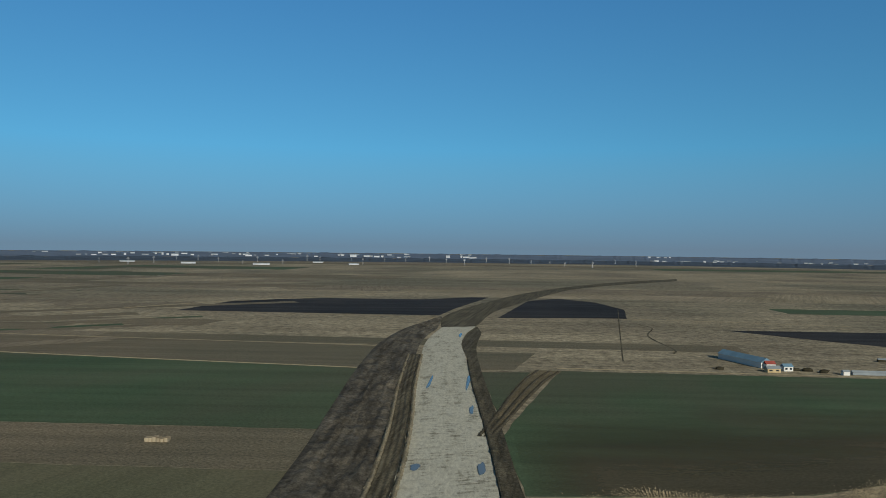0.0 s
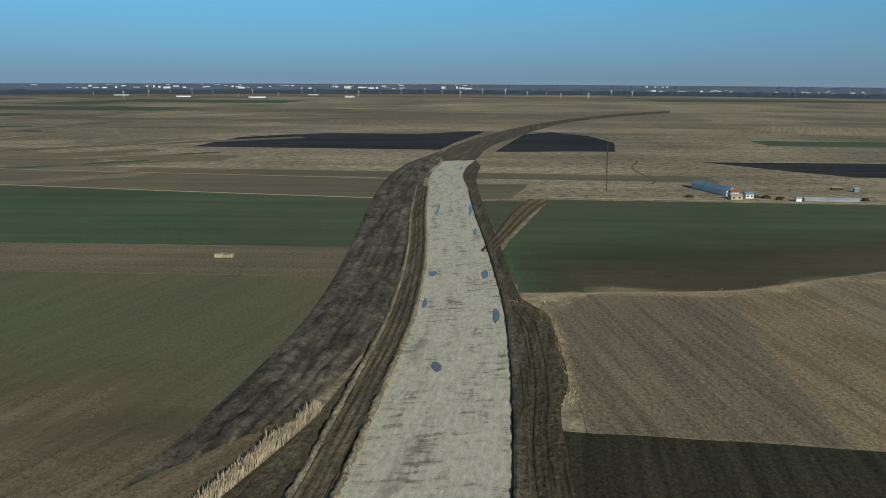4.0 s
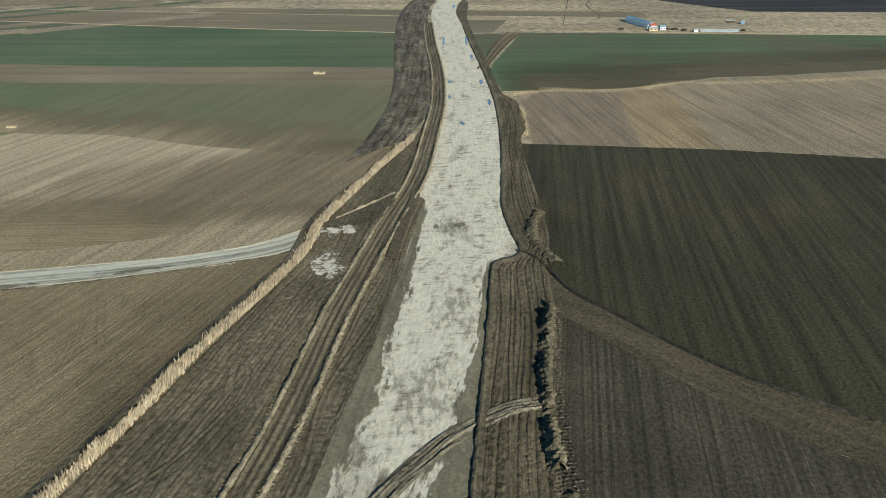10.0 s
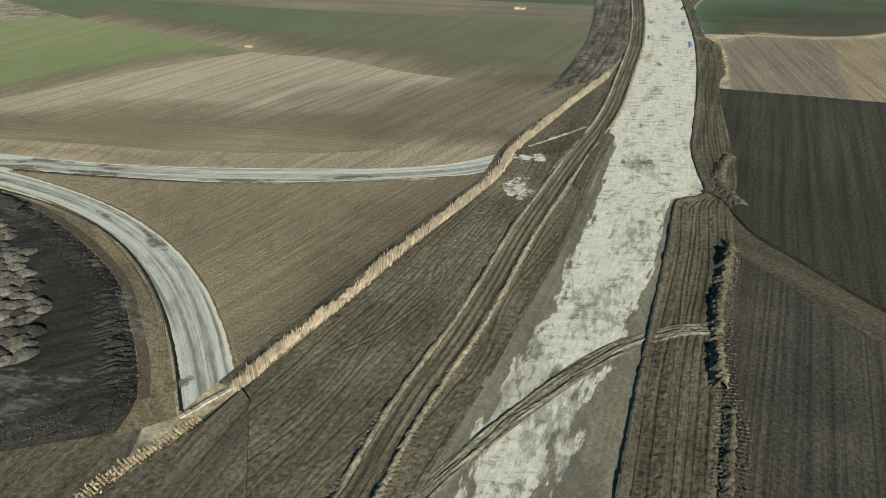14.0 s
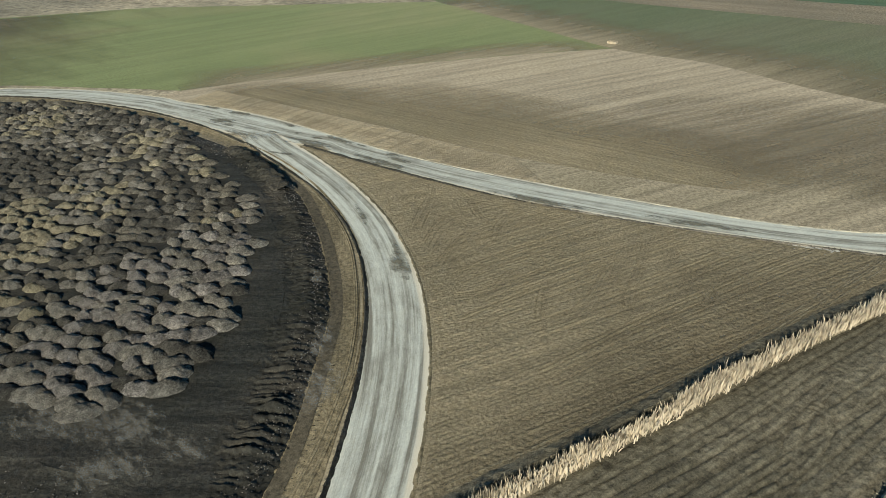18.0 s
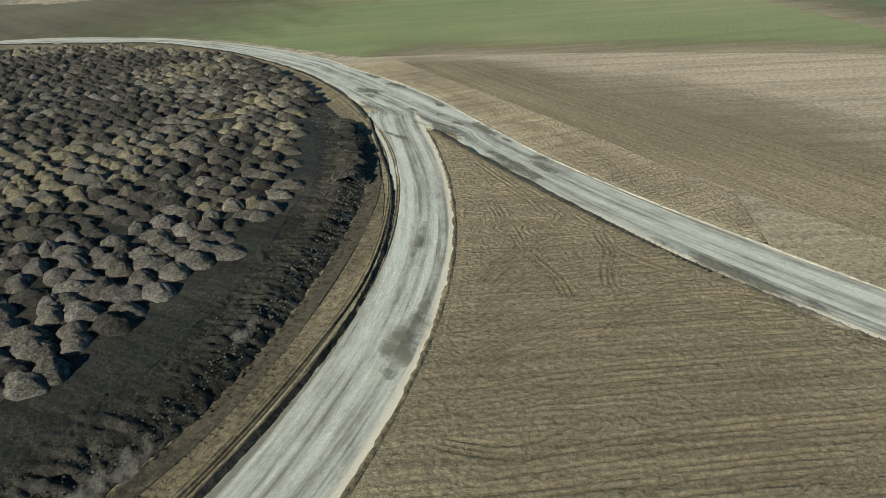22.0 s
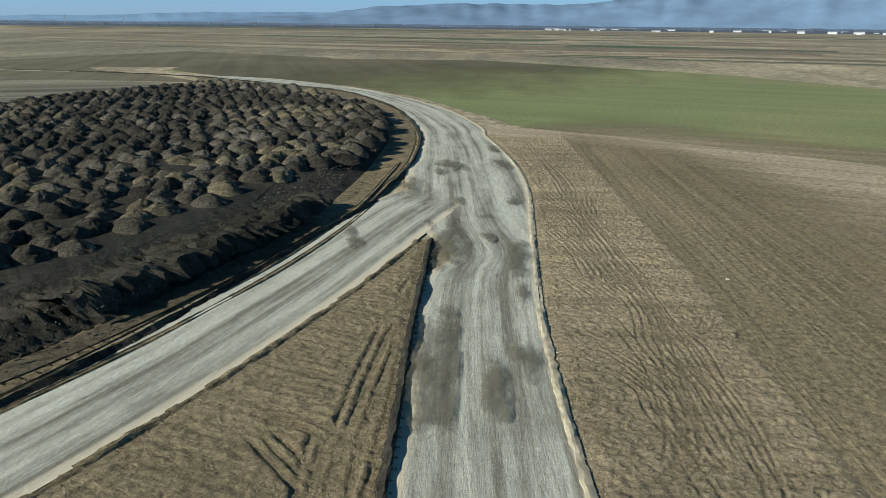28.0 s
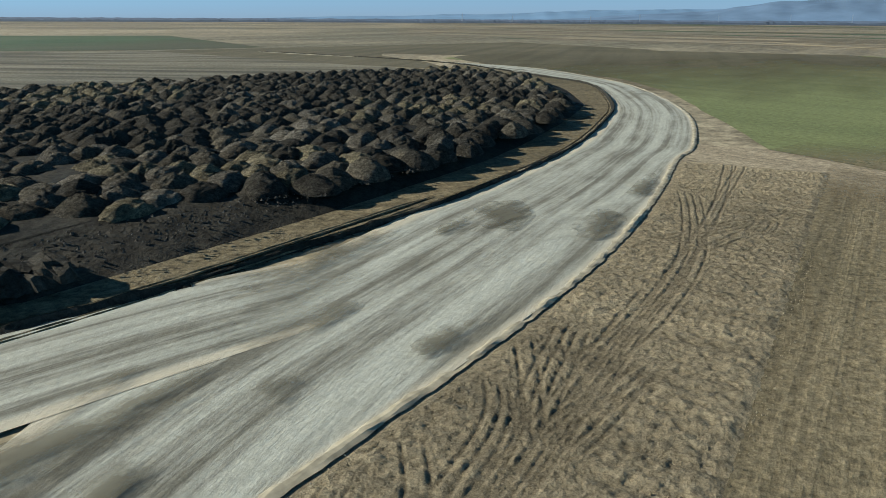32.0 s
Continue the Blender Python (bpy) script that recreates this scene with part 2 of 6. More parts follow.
ROAD_RIM = ((0.62, 0.57, 0.45), ((0.0, grey(0.95)), (0.05, grey(0.75)), (0.08, grey(0)), (0.925, grey(0)), (0.955, grey(0.7)), (1.0, grey(0.9))))
TAN = ((0.280, 0.238, 0.168), (0.352, 0.297, 0.210), (0.420, 0.352, 0.247))
M = {
    "ground": soil("plain_earth", (0.217, 0.187, 0.136), (0.312, 0.269, 0.187), (0.407, 0.346, 0.241), 4, 0.05, 0.006, 0.2, 0.004, 0.35, (0.190, 0.175, 0.124), 0.25),
    "tan": soil("tan_tilled_soil", *TAN, 68, 0.45, 0.010, 0.3, 0.012, 0.35, (0.252, 0.218, 0.142), grit=0.7),
    "tri": soil("furrowed_soil", (0.188, 0.159, 0.101), (0.226, 0.191, 0.123), (0.267, 0.223, 0.142), 70, 1.1, 0.03, 1.0, 0.008, 0.3, fine=3.0, grit=0.62, rut_shade=True),
    "tri_n": soil("stubble_soil", (0.225, 0.191, 0.128), (0.284, 0.239, 0.160), (0.342, 0.289, 0.194), 93, 0.55, 0.05, 0.9, 0.06, 0.32, None, 4.0, 0.62, rut_shade=True),
    "sown": soil("sown_soil", (0.206, 0.174, 0.106), (0.250, 0.208, 0.129), (0.297, 0.244, 0.152), 4, 1.5, 0.02, 0.9, 0.008, 0.32, fine=2.4, grit=0.7),
    "green": soil("winter_crop", (0.164, 0.194, 0.085), (0.202, 0.229, 0.103), (0.258, 0.255, 0.129), 75, 0.25, 0.008, 0.3, 0.005, 0.15, (0.288, 0.251, 0.137), grit=0.45),
    "green_s": soil("winter_crop_strip", (0.063, 0.103, 0.056), (0.081, 0.124, 0.068), (0.106, 0.139, 0.082), 2, 0.2, 0.010, 0.3, 0.006, 0.2, (0.106, 0.108, 0.071), grit=0.45),
    "brown_s": soil("brown_crop_strip", (0.161, 0.137, 0.095), (0.201, 0.170, 0.117), (0.247, 0.205, 0.140), 2, 0.2, 0.012, 0.3, 0.006, 0.25, (0.161, 0.147, 0.101)),
    "olive": soil("dark_olive_field", (0.033, 0.031, 0.020), (0.043, 0.040, 0.026), (0.061, 0.054, 0.035), 84, 0.6, 0.015, 0.6, 0.014, 0.6, (0.043, 0.042, 0.026), grit=0.8),
    "stripe": soil("dark_stubble_field", (0.046, 0.042, 0.031), (0.059, 0.054, 0.041), (0.081, 0.072, 0.054), 82, 1.5, 0.05, 1.0, 0.006, 0.6),
    "straw": soil("straw_field", (0.193, 0.165, 0.120), (0.239, 0.203, 0.144), (0.287, 0.240, 0.167), 100, 0.6, 0.02, 0.5, 0.02, 0.4, grit=0.75),
    "straw_b": soil("brown_straw_field", (0.162, 0.135, 0.101), (0.200, 0.166, 0.121), (0.241, 0.196, 0.140), 100, 0.6, 0.02, 0.5, 0.02, 0.4, grit=0.75),
    "straw_y": soil("yellow_straw_field", (0.202, 0.161, 0.103), (0.249, 0.197, 0.123), (0.301, 0.234, 0.142), 100, 0.6, 0.02, 0.5, 0.02, 0.4, grit=0.75),
    "plough": soil("black_ploughland", (0.025, 0.025, 0.028), (0.035, 0.034, 0.037), (0.053, 0.050, 0.049), 5, 0.1, 0.01, 0.3, 0.006, 0.5),
    "dirt": soil("churned_dirt", (0.087, 0.078, 0.054), (0.120, 0.107, 0.074), (0.164, 0.144, 0.101), 84, 0.8, 0.06, 1.0, 0.02, 0.32, None, 1.2, rut_shade=True),
    "dirt_d": soil("dark_churned_dirt", (0.070, 0.063, 0.042), (0.096, 0.084, 0.058), (0.132, 0.116, 0.078), 84, 0.8, 0.06, 1.0, 0.02, 0.5, None, 1.2, rut_shade=True),
    "track": soil("brown_dirt_track", (0.086, 0.075, 0.051), (0.112, 0.099, 0.068), (0.144, 0.128, 0.088), 84, 1.2, 0.05, 1.0, 0.02, 0.8),
    "topsoil": soil("stripped_topsoil", (0.073, 0.066, 0.053), (0.108, 0.097, 0.077), (0.158, 0.139, 0.108), 92, 0.35, 0.05, 1.2, 0.05, 0.8, None, 0.7),
    "spoil": soil("dark_spoil", (0.020, 0.020, 0.015), (0.032, 0.031, 0.025), (0.053, 0.048, 0.038), 40, 0.6, 0.06, 1.2, 0.08, 0.6, None, 1.8),
    "umber": soil("bare_umber_field", (0.112, 0.100, 0.064), (0.136, 0.121, 0.078), (0.165, 0.145, 0.095), 20, 0.2, 0.012, 0.3, 0.006, 0.25, grit=0.5),
    "verge": soil("tan_verge", (0.132, 0.111, 0.068), (0.171, 0.143, 0.089), (0.220, 0.182, 0.113), 140, 0.9, 0.06, 0.9, 0.03, 0.35),
    "green_b": soil("thin_crop_on_brown_soil", (0.097, 0.120, 0.064), (0.120, 0.140, 0.075), (0.150, 0.156, 0.093), 75, 0.25, 0.008, 0.3, 0.005, 0.15, (0.160, 0.150, 0.094), grit=0.45),
    "grey_f": soil("grey_stubble", (0.145, 0.137, 0.103), (0.178, 0.165, 0.122), (0.220, 0.200, 0.146), 118, 0.12, 0.02, 0.5, 0.01, 0.9),
    "gravel": paved("grey_gravel_road", (0.50, 0.515, 0.452), (0.375, 0.38, 0.33), (0.20, 0.195, 0.16), ROAD_RIM, 0.013, 0.75, 0.45),
    "gravel_f": paved("grey_gravel_road_end", (0.50, 0.515, 0.452), (0.375, 0.38, 0.33), (0.20, 0.195, 0.16), ROAD_RIM, 0.013, 0.75, 0.45, None, True),
    "platform": paved("pale_stabilised_roadbed", (0.55, 0.535, 0.445), (0.40, 0.385, 0.31), (0.23, 0.217, 0.166),
                      ((0.22, 0.21, 0.165), ((0.0, grey(0.6)), (0.08, grey(0.4)), (0.15, grey(0)))), 0.07, 0.35, 0.44, True),
    "stone": plain("pale_stone", (0.42, 0.38, 0.285), 0.9, 0.35, 1.5),
    "reed": plain("dry_reed", (0.47, 0.395, 0.28), 0.8, 0.35, 0.6),
    "grass": plain("dry_grass", (0.44, 0.36, 0.23), 0.9, 0.3, 0.5),
    "puddle": water("puddle_water", (0.16, 0.165, 0.15)),
    "pond": water("muddy_water", (0.085, 0.08, 0.058)),
    # far woods and plain: blue distance haze mixed into the colour
    "wood": plain("far_woodland_hazed", (0.070, 0.092, 0.128), 1.0, 0.3, 0.02),
    "haze": plain("far_plain_hazed", (0.13, 0.17, 0.24), 1.0, 0.2, 0.004),
    # mountain blues are distance haze put into the base colour
    "mount": plain("haze_tinted_mountain", (0.15, 0.24, 0.37), 1.0, 0.22, 0.004),
    "mount2": plain("haze_tinted_hills", (0.20, 0.34, 0.52), 1.0, 0.12, 0.003),
    # white town walls, greyed in colour for haze
    "hazewhite": plain("town_render_hazed", (0.50, 0.52, 0.55), 0.9, 0.2, 0.05),
    "white": plain("white_render", (0.72, 0.70, 0.66), 0.8, 0.15, 0.05),
    "roofblue": plain("blue_sheet_roof", (0.16, 0.27, 0.36), 0.45, 0.15, 0.3),
    "roofred": plain("red_tile_roof", (0.36, 0.09, 0.07), 0.8, 0.2, 0.5),
    "roofgrey": plain("grey_sheet_roof", (0.26, 0.29, 0.31), 0.5, 0.15, 0.3),
    "cream": plain("cream_wall", (0.55, 0.42, 0.24), 0.85, 0.15, 0.4),
    "steel": plain("galvanised_steel", (0.42, 0.43, 0.44), 0.5, 0.1, 1.0, 0.6),
    "bush": plain("dark_scrub", (0.045, 0.040, 0.026), 1.0, 0.4, 0.8),
    "straw_bale": plain("weathered_straw", (0.34, 0.28, 0.19), 0.95, 0.3, 1.0),
    "pane": plain("dark_window", (0.03, 0.035, 0.04), 0.2, 0.1),
}


def damp(name, color, soft=0.75, grain=0.9, lo=0.30, hi=0.78, ragged=False):
    """A stain with a feathered or ragged rim; its rim coordinate runs from 0 at the edge to 1 inside."""
    m, n, l, b = nodes_of(name, 0.7)
    t = tex(n, l, "n", grain, 0, 6.0, rough=0.68)
    l.new(mixed(n, l, 1.0, color, ramp(n, l, t, (0.3, grey(0.75)), (0.7, grey(1.3))), "MULTIPLY"), b.inputs["Base Color"])
    uv = n.new("ShaderNodeUVMap")
    uv.uv_map = "rim"
    sep = n.new("ShaderNodeSeparateXYZ")
    l.new(uv.outputs[0], sep.inputs[0])
    inner = n.new("ShaderNodeMath")
    inner.operation = "MULTIPLY"
    inner.inputs[1].default_value = 0.25 if ragged else 1.0
    l.new(sep.outputs[0], inner.inputs[0])
    f = ramp(n, l, summed(n, l, inner.outputs[0], t, 1.2 if ragged else 0.5), (lo, grey(0)), (hi, grey(soft)))
    l.new(f, b.inputs["Alpha"])
    return m


def fading(mat, k, *stops, space="UV", scale=(0.12, 0.02, 1), angle=0.0, taper=30.0):
    """Lets a ribbon's surface thin out from its first line to its second in streaks."""
    n, l, b = mat.node_tree.nodes, mat.node_tree.links, mat.node_tree.nodes["Principled BSDF"]
    uv = n.new("ShaderNodeUVMap")
    uv.uv_map = "side"
    sep = n.new("ShaderNodeSeparateXYZ")
    l.new(uv.outputs[0], sep.inputs[0])
    t = tex(n, l, "n", scale, angle, 5.0, space, 0.65, loc=(17, 3, 0))
    half = n.new("ShaderNodeMath")
    half.operation = "MULTIPLY"
    half.inputs[1].default_value = 0.5
    l.new(summed(n, l, sep.outputs[0], t, k), half.inputs[0])
    tip = n.new("ShaderNodeUVMap")
    tip.uv_map = "ends"
    tip_x = n.new("ShaderNodeSeparateXYZ")
    l.new(tip.outputs[0], tip_x.inputs[0])
    reach = n.new("ShaderNodeMath")
    reach.operation = "MULTIPLY_ADD"
    reach.inputs[1].default_value = 1.0 / taper
    l.new(tip_x.outputs[0], reach.inputs[0])
    l.new(t, reach.inputs[2])
    cut = ramp(n, l, reach.outputs[0], (0.45, grey(0)), (1.15, grey(1)))
    l.new(mixed(n, l, 1.0, ramp(n, l, half.outputs[0], *stops), cut, "MULTIPLY"), b.inputs["Alpha"])
    return mat


fading(M["sown"], 0.8, (0.24, grey(0.92)), (0.34, grey(0.7)), (0.54, grey(0)), scale=(0.05, 0.02, 1))
M["brown_veil"] = fading(soil("brown_tilled_soil", (0.155, 0.132, 0.091), (0.193, 0.163, 0.112), (0.236, 0.198, 0.133), 68, 0.5, 0.02, 0.5, 0.02, 0.4, grit=0.6), 1.2, (0.34, grey(0.9)), (0.52, grey(0.55)), (0.74, grey(0)), space="Object", scale=(0.012, 0.10, 1), angle=68)
M["thin_crop"] = fading(soil("thin_crop_edge", (0.215, 0.183, 0.120), (0.261, 0.223, 0.146), (0.314, 0.265, 0.175), 75, 0.3, 0.02, 0.4, 0.01, 0.3, grit=0.5), 1.2, (0.30, grey(0.95)), (0.48, grey(0.6)), (0.72, grey(0)), space="Object", scale=(0.008, 0.07, 1), angle=75)
M["umber_veil"] = fading(soil("bare_umber_edge", (0.112, 0.100, 0.064), (0.136, 0.121, 0.078), (0.165, 0.145, 0.095), 20, 0.2, 0.012, 0.3, 0.006, 0.25, grit=0.5), 1.0, (0.4, grey(0.92)), (0.72, grey(0)), space="Object", scale=(0.01, 0.03, 1), taper=6.0)
M["olive_veil"] = fading(soil("damp_olive_stone", (0.147, 0.137, 0.097), (0.174, 0.163, 0.116), (0.208, 0.194, 0.139), 84, 0.6, 0.08, 0.4, 0.03, 0.4, grit=0.5), 1.9, (0.69, grey(0.93)), (0.74, grey(0.8)), (0.80, grey(0.0)), scale=(0.55, 0.13, 1), taper=8.0)
M["dull_crop"] = fading(soil("bare_brown_crop", (0.088, 0.080, 0.052), (0.108, 0.096, 0.063), (0.132, 0.115, 0.076), 4, 0.2, 0.01, 0.3, 0.006, 0.2, grit=0.45), 1.0, (0.36, grey(0.85)), (0.7, grey(0)), space="Object", scale=(0.01, 0.05, 1))
M["wet"] = damp("damp_gravel", (0.145, 0.136, 0.100), 0.82, (0.35, 0.75, 1.0), 0.54, 0.86, True)
M["silt"] = damp("dried_silt", (0.52, 0.50, 0.43), 0.9, 0.7, 0.60, 0.74, True)
M["ridge"] = soil("crumbly_tan_soil", (0.16, 0.138, 0.096), (0.22, 0.19, 0.132), (0.30, 0.257, 0.178), 84, 0.6, 0.1, 1.0, 0.2, 0.3, None, 2.0)
M["farm"] = soil("brown_farm_track", (0.066, 0.056, 0.038), (0.082, 0.071, 0.049), (0.103, 0.088, 0.061), 138, 0.5, 0.03, 0.5, 0.02, 0.3)
M["mud"] = soil("tracked_mud", (0.115, 0.105, 0.078), (0.155, 0.140, 0.104), (0.215, 0.195, 0.145), 54, 1.6, 0.1, 0.8, 0.06, 0.7, None, 1.4)
M["ragged"] = damp("ragged_damp_roadbed", (0.185, 0.176, 0.134), 0.4, (0.9, 0.3, 1.0), 0.70, 0.86, True)
M["padsilt"] = damp("grey_silt_smear", (0.25, 0.235, 0.20), 0.35, (0.5, 1.2, 1.0), 0.62, 0.86, True)
M["dull_t"] = damp("darker_furrowed_soil", (0.135, 0.118, 0.080), 0.45, 0.12, 0.15, 1.0)
M["wet2"] = damp("damp_roadbed", (0.17, 0.16, 0.125))


# ---- building helpers ----
def link_mesh(name, verts, faces, mat, parent=None, label="", uvs=None, smooth=False):
    me = bpy.data.meshes.new(name)
    me.from_pydata(verts, [], faces)
    if uvs:
        for layer, data in uvs.items():
            lay = me.uv_layers.new(name=layer)
            for i, loop in enumerate(me.loops):
                lay.data[i].uv = data[loop.vertex_index]
    if smooth:
        me.polygons.foreach_set("use_smooth", [True] * len(me.polygons))
    me.materials.append(mat)
    me.update()
    ob = new(name, me)
    if parent:
        ob.parent = parent
    if label:
        ob["label"] = label
    return ob


def part(name, bm, material, parent, label=""):
    me = bpy.data.meshes.new(name)
    bm.to_mesh(me)
    bm.free()
    me.materials.append(material)
    ob = new(name, me)
    ob.parent = parent
    if label:
        ob["label"] = label
    return ob


def smooth_line(pts, step):
    """A Catmull-Rom line through pts, sampled evenly about every step metres."""
    p = [np.array(q, float) for q in pts]
    p = [2 * p[0] - p[1]] + p + [2 * p[-1] - p[-2]]
    out = []
    for i in range(1, len(p) - 2):
        for s in np.linspace(0, 1, 12, endpoint=False):
            a, b, c, d = p[i - 1], p[i], p[i + 1], p[i + 2]
            out.append(0.5 * (2 * b + (c - a) * s + (2 * a - 5 * b + 4 * c - d) * s * s + (3 * b - a - 3 * c + d) * s ** 3))
    out.append(p[-2])
    out = np.array(out)
    dist = np.r_[0, np.cumsum(np.linalg.norm(np.diff(out, axis=0), axis=1))]
    n = max(2, int(dist[-1] / step) + 1)
    s = np.linspace(0, dist[-1], n)
    return np.stack([np.interp(s, dist, out[:, k]) for k in (0, 1)], 1)


def evenly(line, n):
    dist = np.r_[0, np.cumsum(np.linalg.norm(np.diff(line, axis=0), axis=1))]
    s = np.linspace(0, dist[-1], n)
    return np.stack([np.interp(s, dist, line[:, k]) for k in (0, 1)], 1)


def side_of(line):
    """Unit vectors to the right of a line's heading."""
    d = np.gradient(line, axis=0)
    d /= np.maximum(np.linalg.norm(d, axis=1, keepdims=True), 1e-9)
    return np.stack([d[:, 1], -d[:, 0]], 1)


def hn(x, y, s, seed=0.0):
    return noise.noise(Vector((x * s, y * s, seed)))


def ribbon(name, left, right, z, mat, step=3.0, across=6, relief=None, parent=None, label=""):
    """A sheet between two lines, with metre coordinates across and along."""
    a, b = smooth_line(left, 1.0), smooth_line(right, 1.0)
    n = int(max(len(a), len(b)) / step) + 2
    a, b = evenly(a, n), evenly(b, n)
    mid = (a + b) / 2
    run = np.r_[0, np.cumsum(np.linalg.norm(np.diff(mid, axis=0), axis=1))]
    verts, faces, uv, side, ends = [], [], [], [], []
    for i in range(n):
        w = float(np.linalg.norm(b[i] - a[i]))
        for k in range(across + 1):
            u = k / across
            x, y = a[i] + (b[i] - a[i]) * u
            h = z + (relief(x, y, u, run[i], w) if relief else 0.0)
            verts.append((x, y, h))
            uv.append(((u - 0.5) * w, run[i]))
            side.append((u, run[i]))
            ends.append((min(run[i], run[-1] - run[i]), 0.0))
    c = across + 1
    for i in range(n - 1):
        for k in range(across):
            q = i * c + k
            faces.append((q, q + 1, q + c + 1, q + c))
    return link_mesh(name, verts, faces, mat, parent, label, {"metres": uv, "side": side, "ends": ends}, True)


def flat(name, pts, z, mat, parent=None, label=""):
    """A level sheet with a slightly uneven outline."""
    line = []
    n = len(pts)
    for i in range(n):
        p, q = np.array(pts[i], float), np.array(pts[(i + 1) % n], float)
        m = max(1, int(np.linalg.norm(q - p) / 4))
        for s in range(m):
            x, y = p + (q - p) * s / m
            line.append((x + 0.5 * hn(x, y, 0.11, 3), y + 0.5 * hn(x, y, 0.11, 9)))
    bm = bmesh.new()
    f = bm.faces.new([bm.verts.new((x, y, z)) for x, y in line])
    bmesh.ops.triangulate(bm, faces=[f])
    for f in bm.faces:
        if f.normal.z < 0:
            f.normal_flip()
    me = bpy.data.meshes.new(name)
    bm.to_mesh(me)
    bm.free()
    me.materials.append(mat)
    ob = new(name, me)
    if parent:
        ob.parent = parent
    if label:
        ob["label"] = label
    return ob


def bank(name, pts, profile, mat, step=0.8, rough=0.12, parent=None, label="", seed=0.0, ease=0.0):
    """A long low ridge or step along a line: profile is (metres to the right, height); it runs out over the last metres named by ease."""
    line = smooth_line(pts, step)
    right = side_of(line)
    c = len(profile)
    verts, faces = [], []
    for i, (p, r) in enumerate(zip(line, right)):
        k = (1 + 0.55 * hn(p[0], p[1], 0.35, seed)) * (min(1.0, (len(line) - i) * step / ease) if ease else 1.0)
        for j, (o, h) in enumerate(profile):
            jit = rough * hn(p[0] * 3 + j * 7, p[1] * 3, 0.6, seed + 5)
            x, y = p + r * (o + jit)
            edge = j in (0, c - 1)
            verts.append((x, y, h * (1 if edge else k) + (0 if edge else 0.6 * rough * hn(x, y, 1.1, seed + 8))))
    for i in range(len(line) - 1):
        for j in range(c - 1):
            q = i * c + j
            faces.append((q, q + c, q + c + 1, q + 1))
    return link_mesh(name, verts, faces, mat, parent, label)


def blob(name, x, y, rx, ry, angle, z, mat, parent=None, label="", seed=0.0, n=28):
    verts, ca, sa = [(x, y, z)], math.cos(radians(angle)), math.sin(radians(angle))
    for i in range(n):
        a = 2 * math.pi * i / n
        k = 1 + 0.55 * hn(math.cos(a) * 1.6 + x, math.sin(a) * 1.6 + y, 0.6, seed) + 0.16 * hn(math.cos(a) * 5 + x, math.sin(a) * 5 + y, 1.0, seed)
        u, v = rx * k * math.cos(a), ry * k * math.sin(a)
        verts.append((x + u * ca - v * sa, y + u * sa + v * ca, z))
    faces = [(0, 1 + i, 1 + (i + 1) % n) for i in range(n)]
    return link_mesh(name, verts, faces, mat, parent, label, {"rim": [(1, 0)] + [(0, 0)] * n})


def box(bm, x0, x1, y0, y1, z0, z1):
    v = [bm.verts.new(p) for p in ((x0, y0, z0), (x1, y0, z0), (x1, y1, z0), (x0, y1, z0), (x0, y0, z1), (x1, y0, z1), (x1, y1, z1), (x0, y1, z1))]
    for f in ((0, 3, 2, 1), (4, 5, 6, 7), (0, 1, 5, 4), (1, 2, 6, 5), (2, 3, 7, 6), (3, 0, 4, 7)):
        bm.faces.new([v[i] for i in f])


def rough_noise(x, y, scale, seed, octaves=2):
    """Smooth random relief over arrays of places, about -1 to 1."""
    out, gain = 0.0, 1.0
    for o in range(octaves):
        u, v = x * scale + 37.2 * seed, y * scale - 11.7 * seed
        i, j = np.floor(u).astype(np.int64), np.floor(v).astype(np.int64)
        f, g = u - i, v - j
        f, g = f * f * (3 - 2 * f), g * g * (3 - 2 * g)

        def lattice(a, b):
            h = (a * 374761393 + b * 668265263 + (seed + o) * 97531) & 0xFFFFFFFF
            h = ((h ^ (h >> 13)) * 1274126177) & 0xFFFFFFFF
            return ((h ^ (h >> 16)) & 0xFFFF) / 32767.5 - 1

        a = lattice(i, j) * (1 - f) + lattice(i + 1, j) * f
        b = lattice(i, j + 1) * (1 - f) + lattice(i + 1, j + 1) * f
        out = out + gain * (a * (1 - g) + b * g)
        gain *= 0.55
        scale *= 2.3
    return out


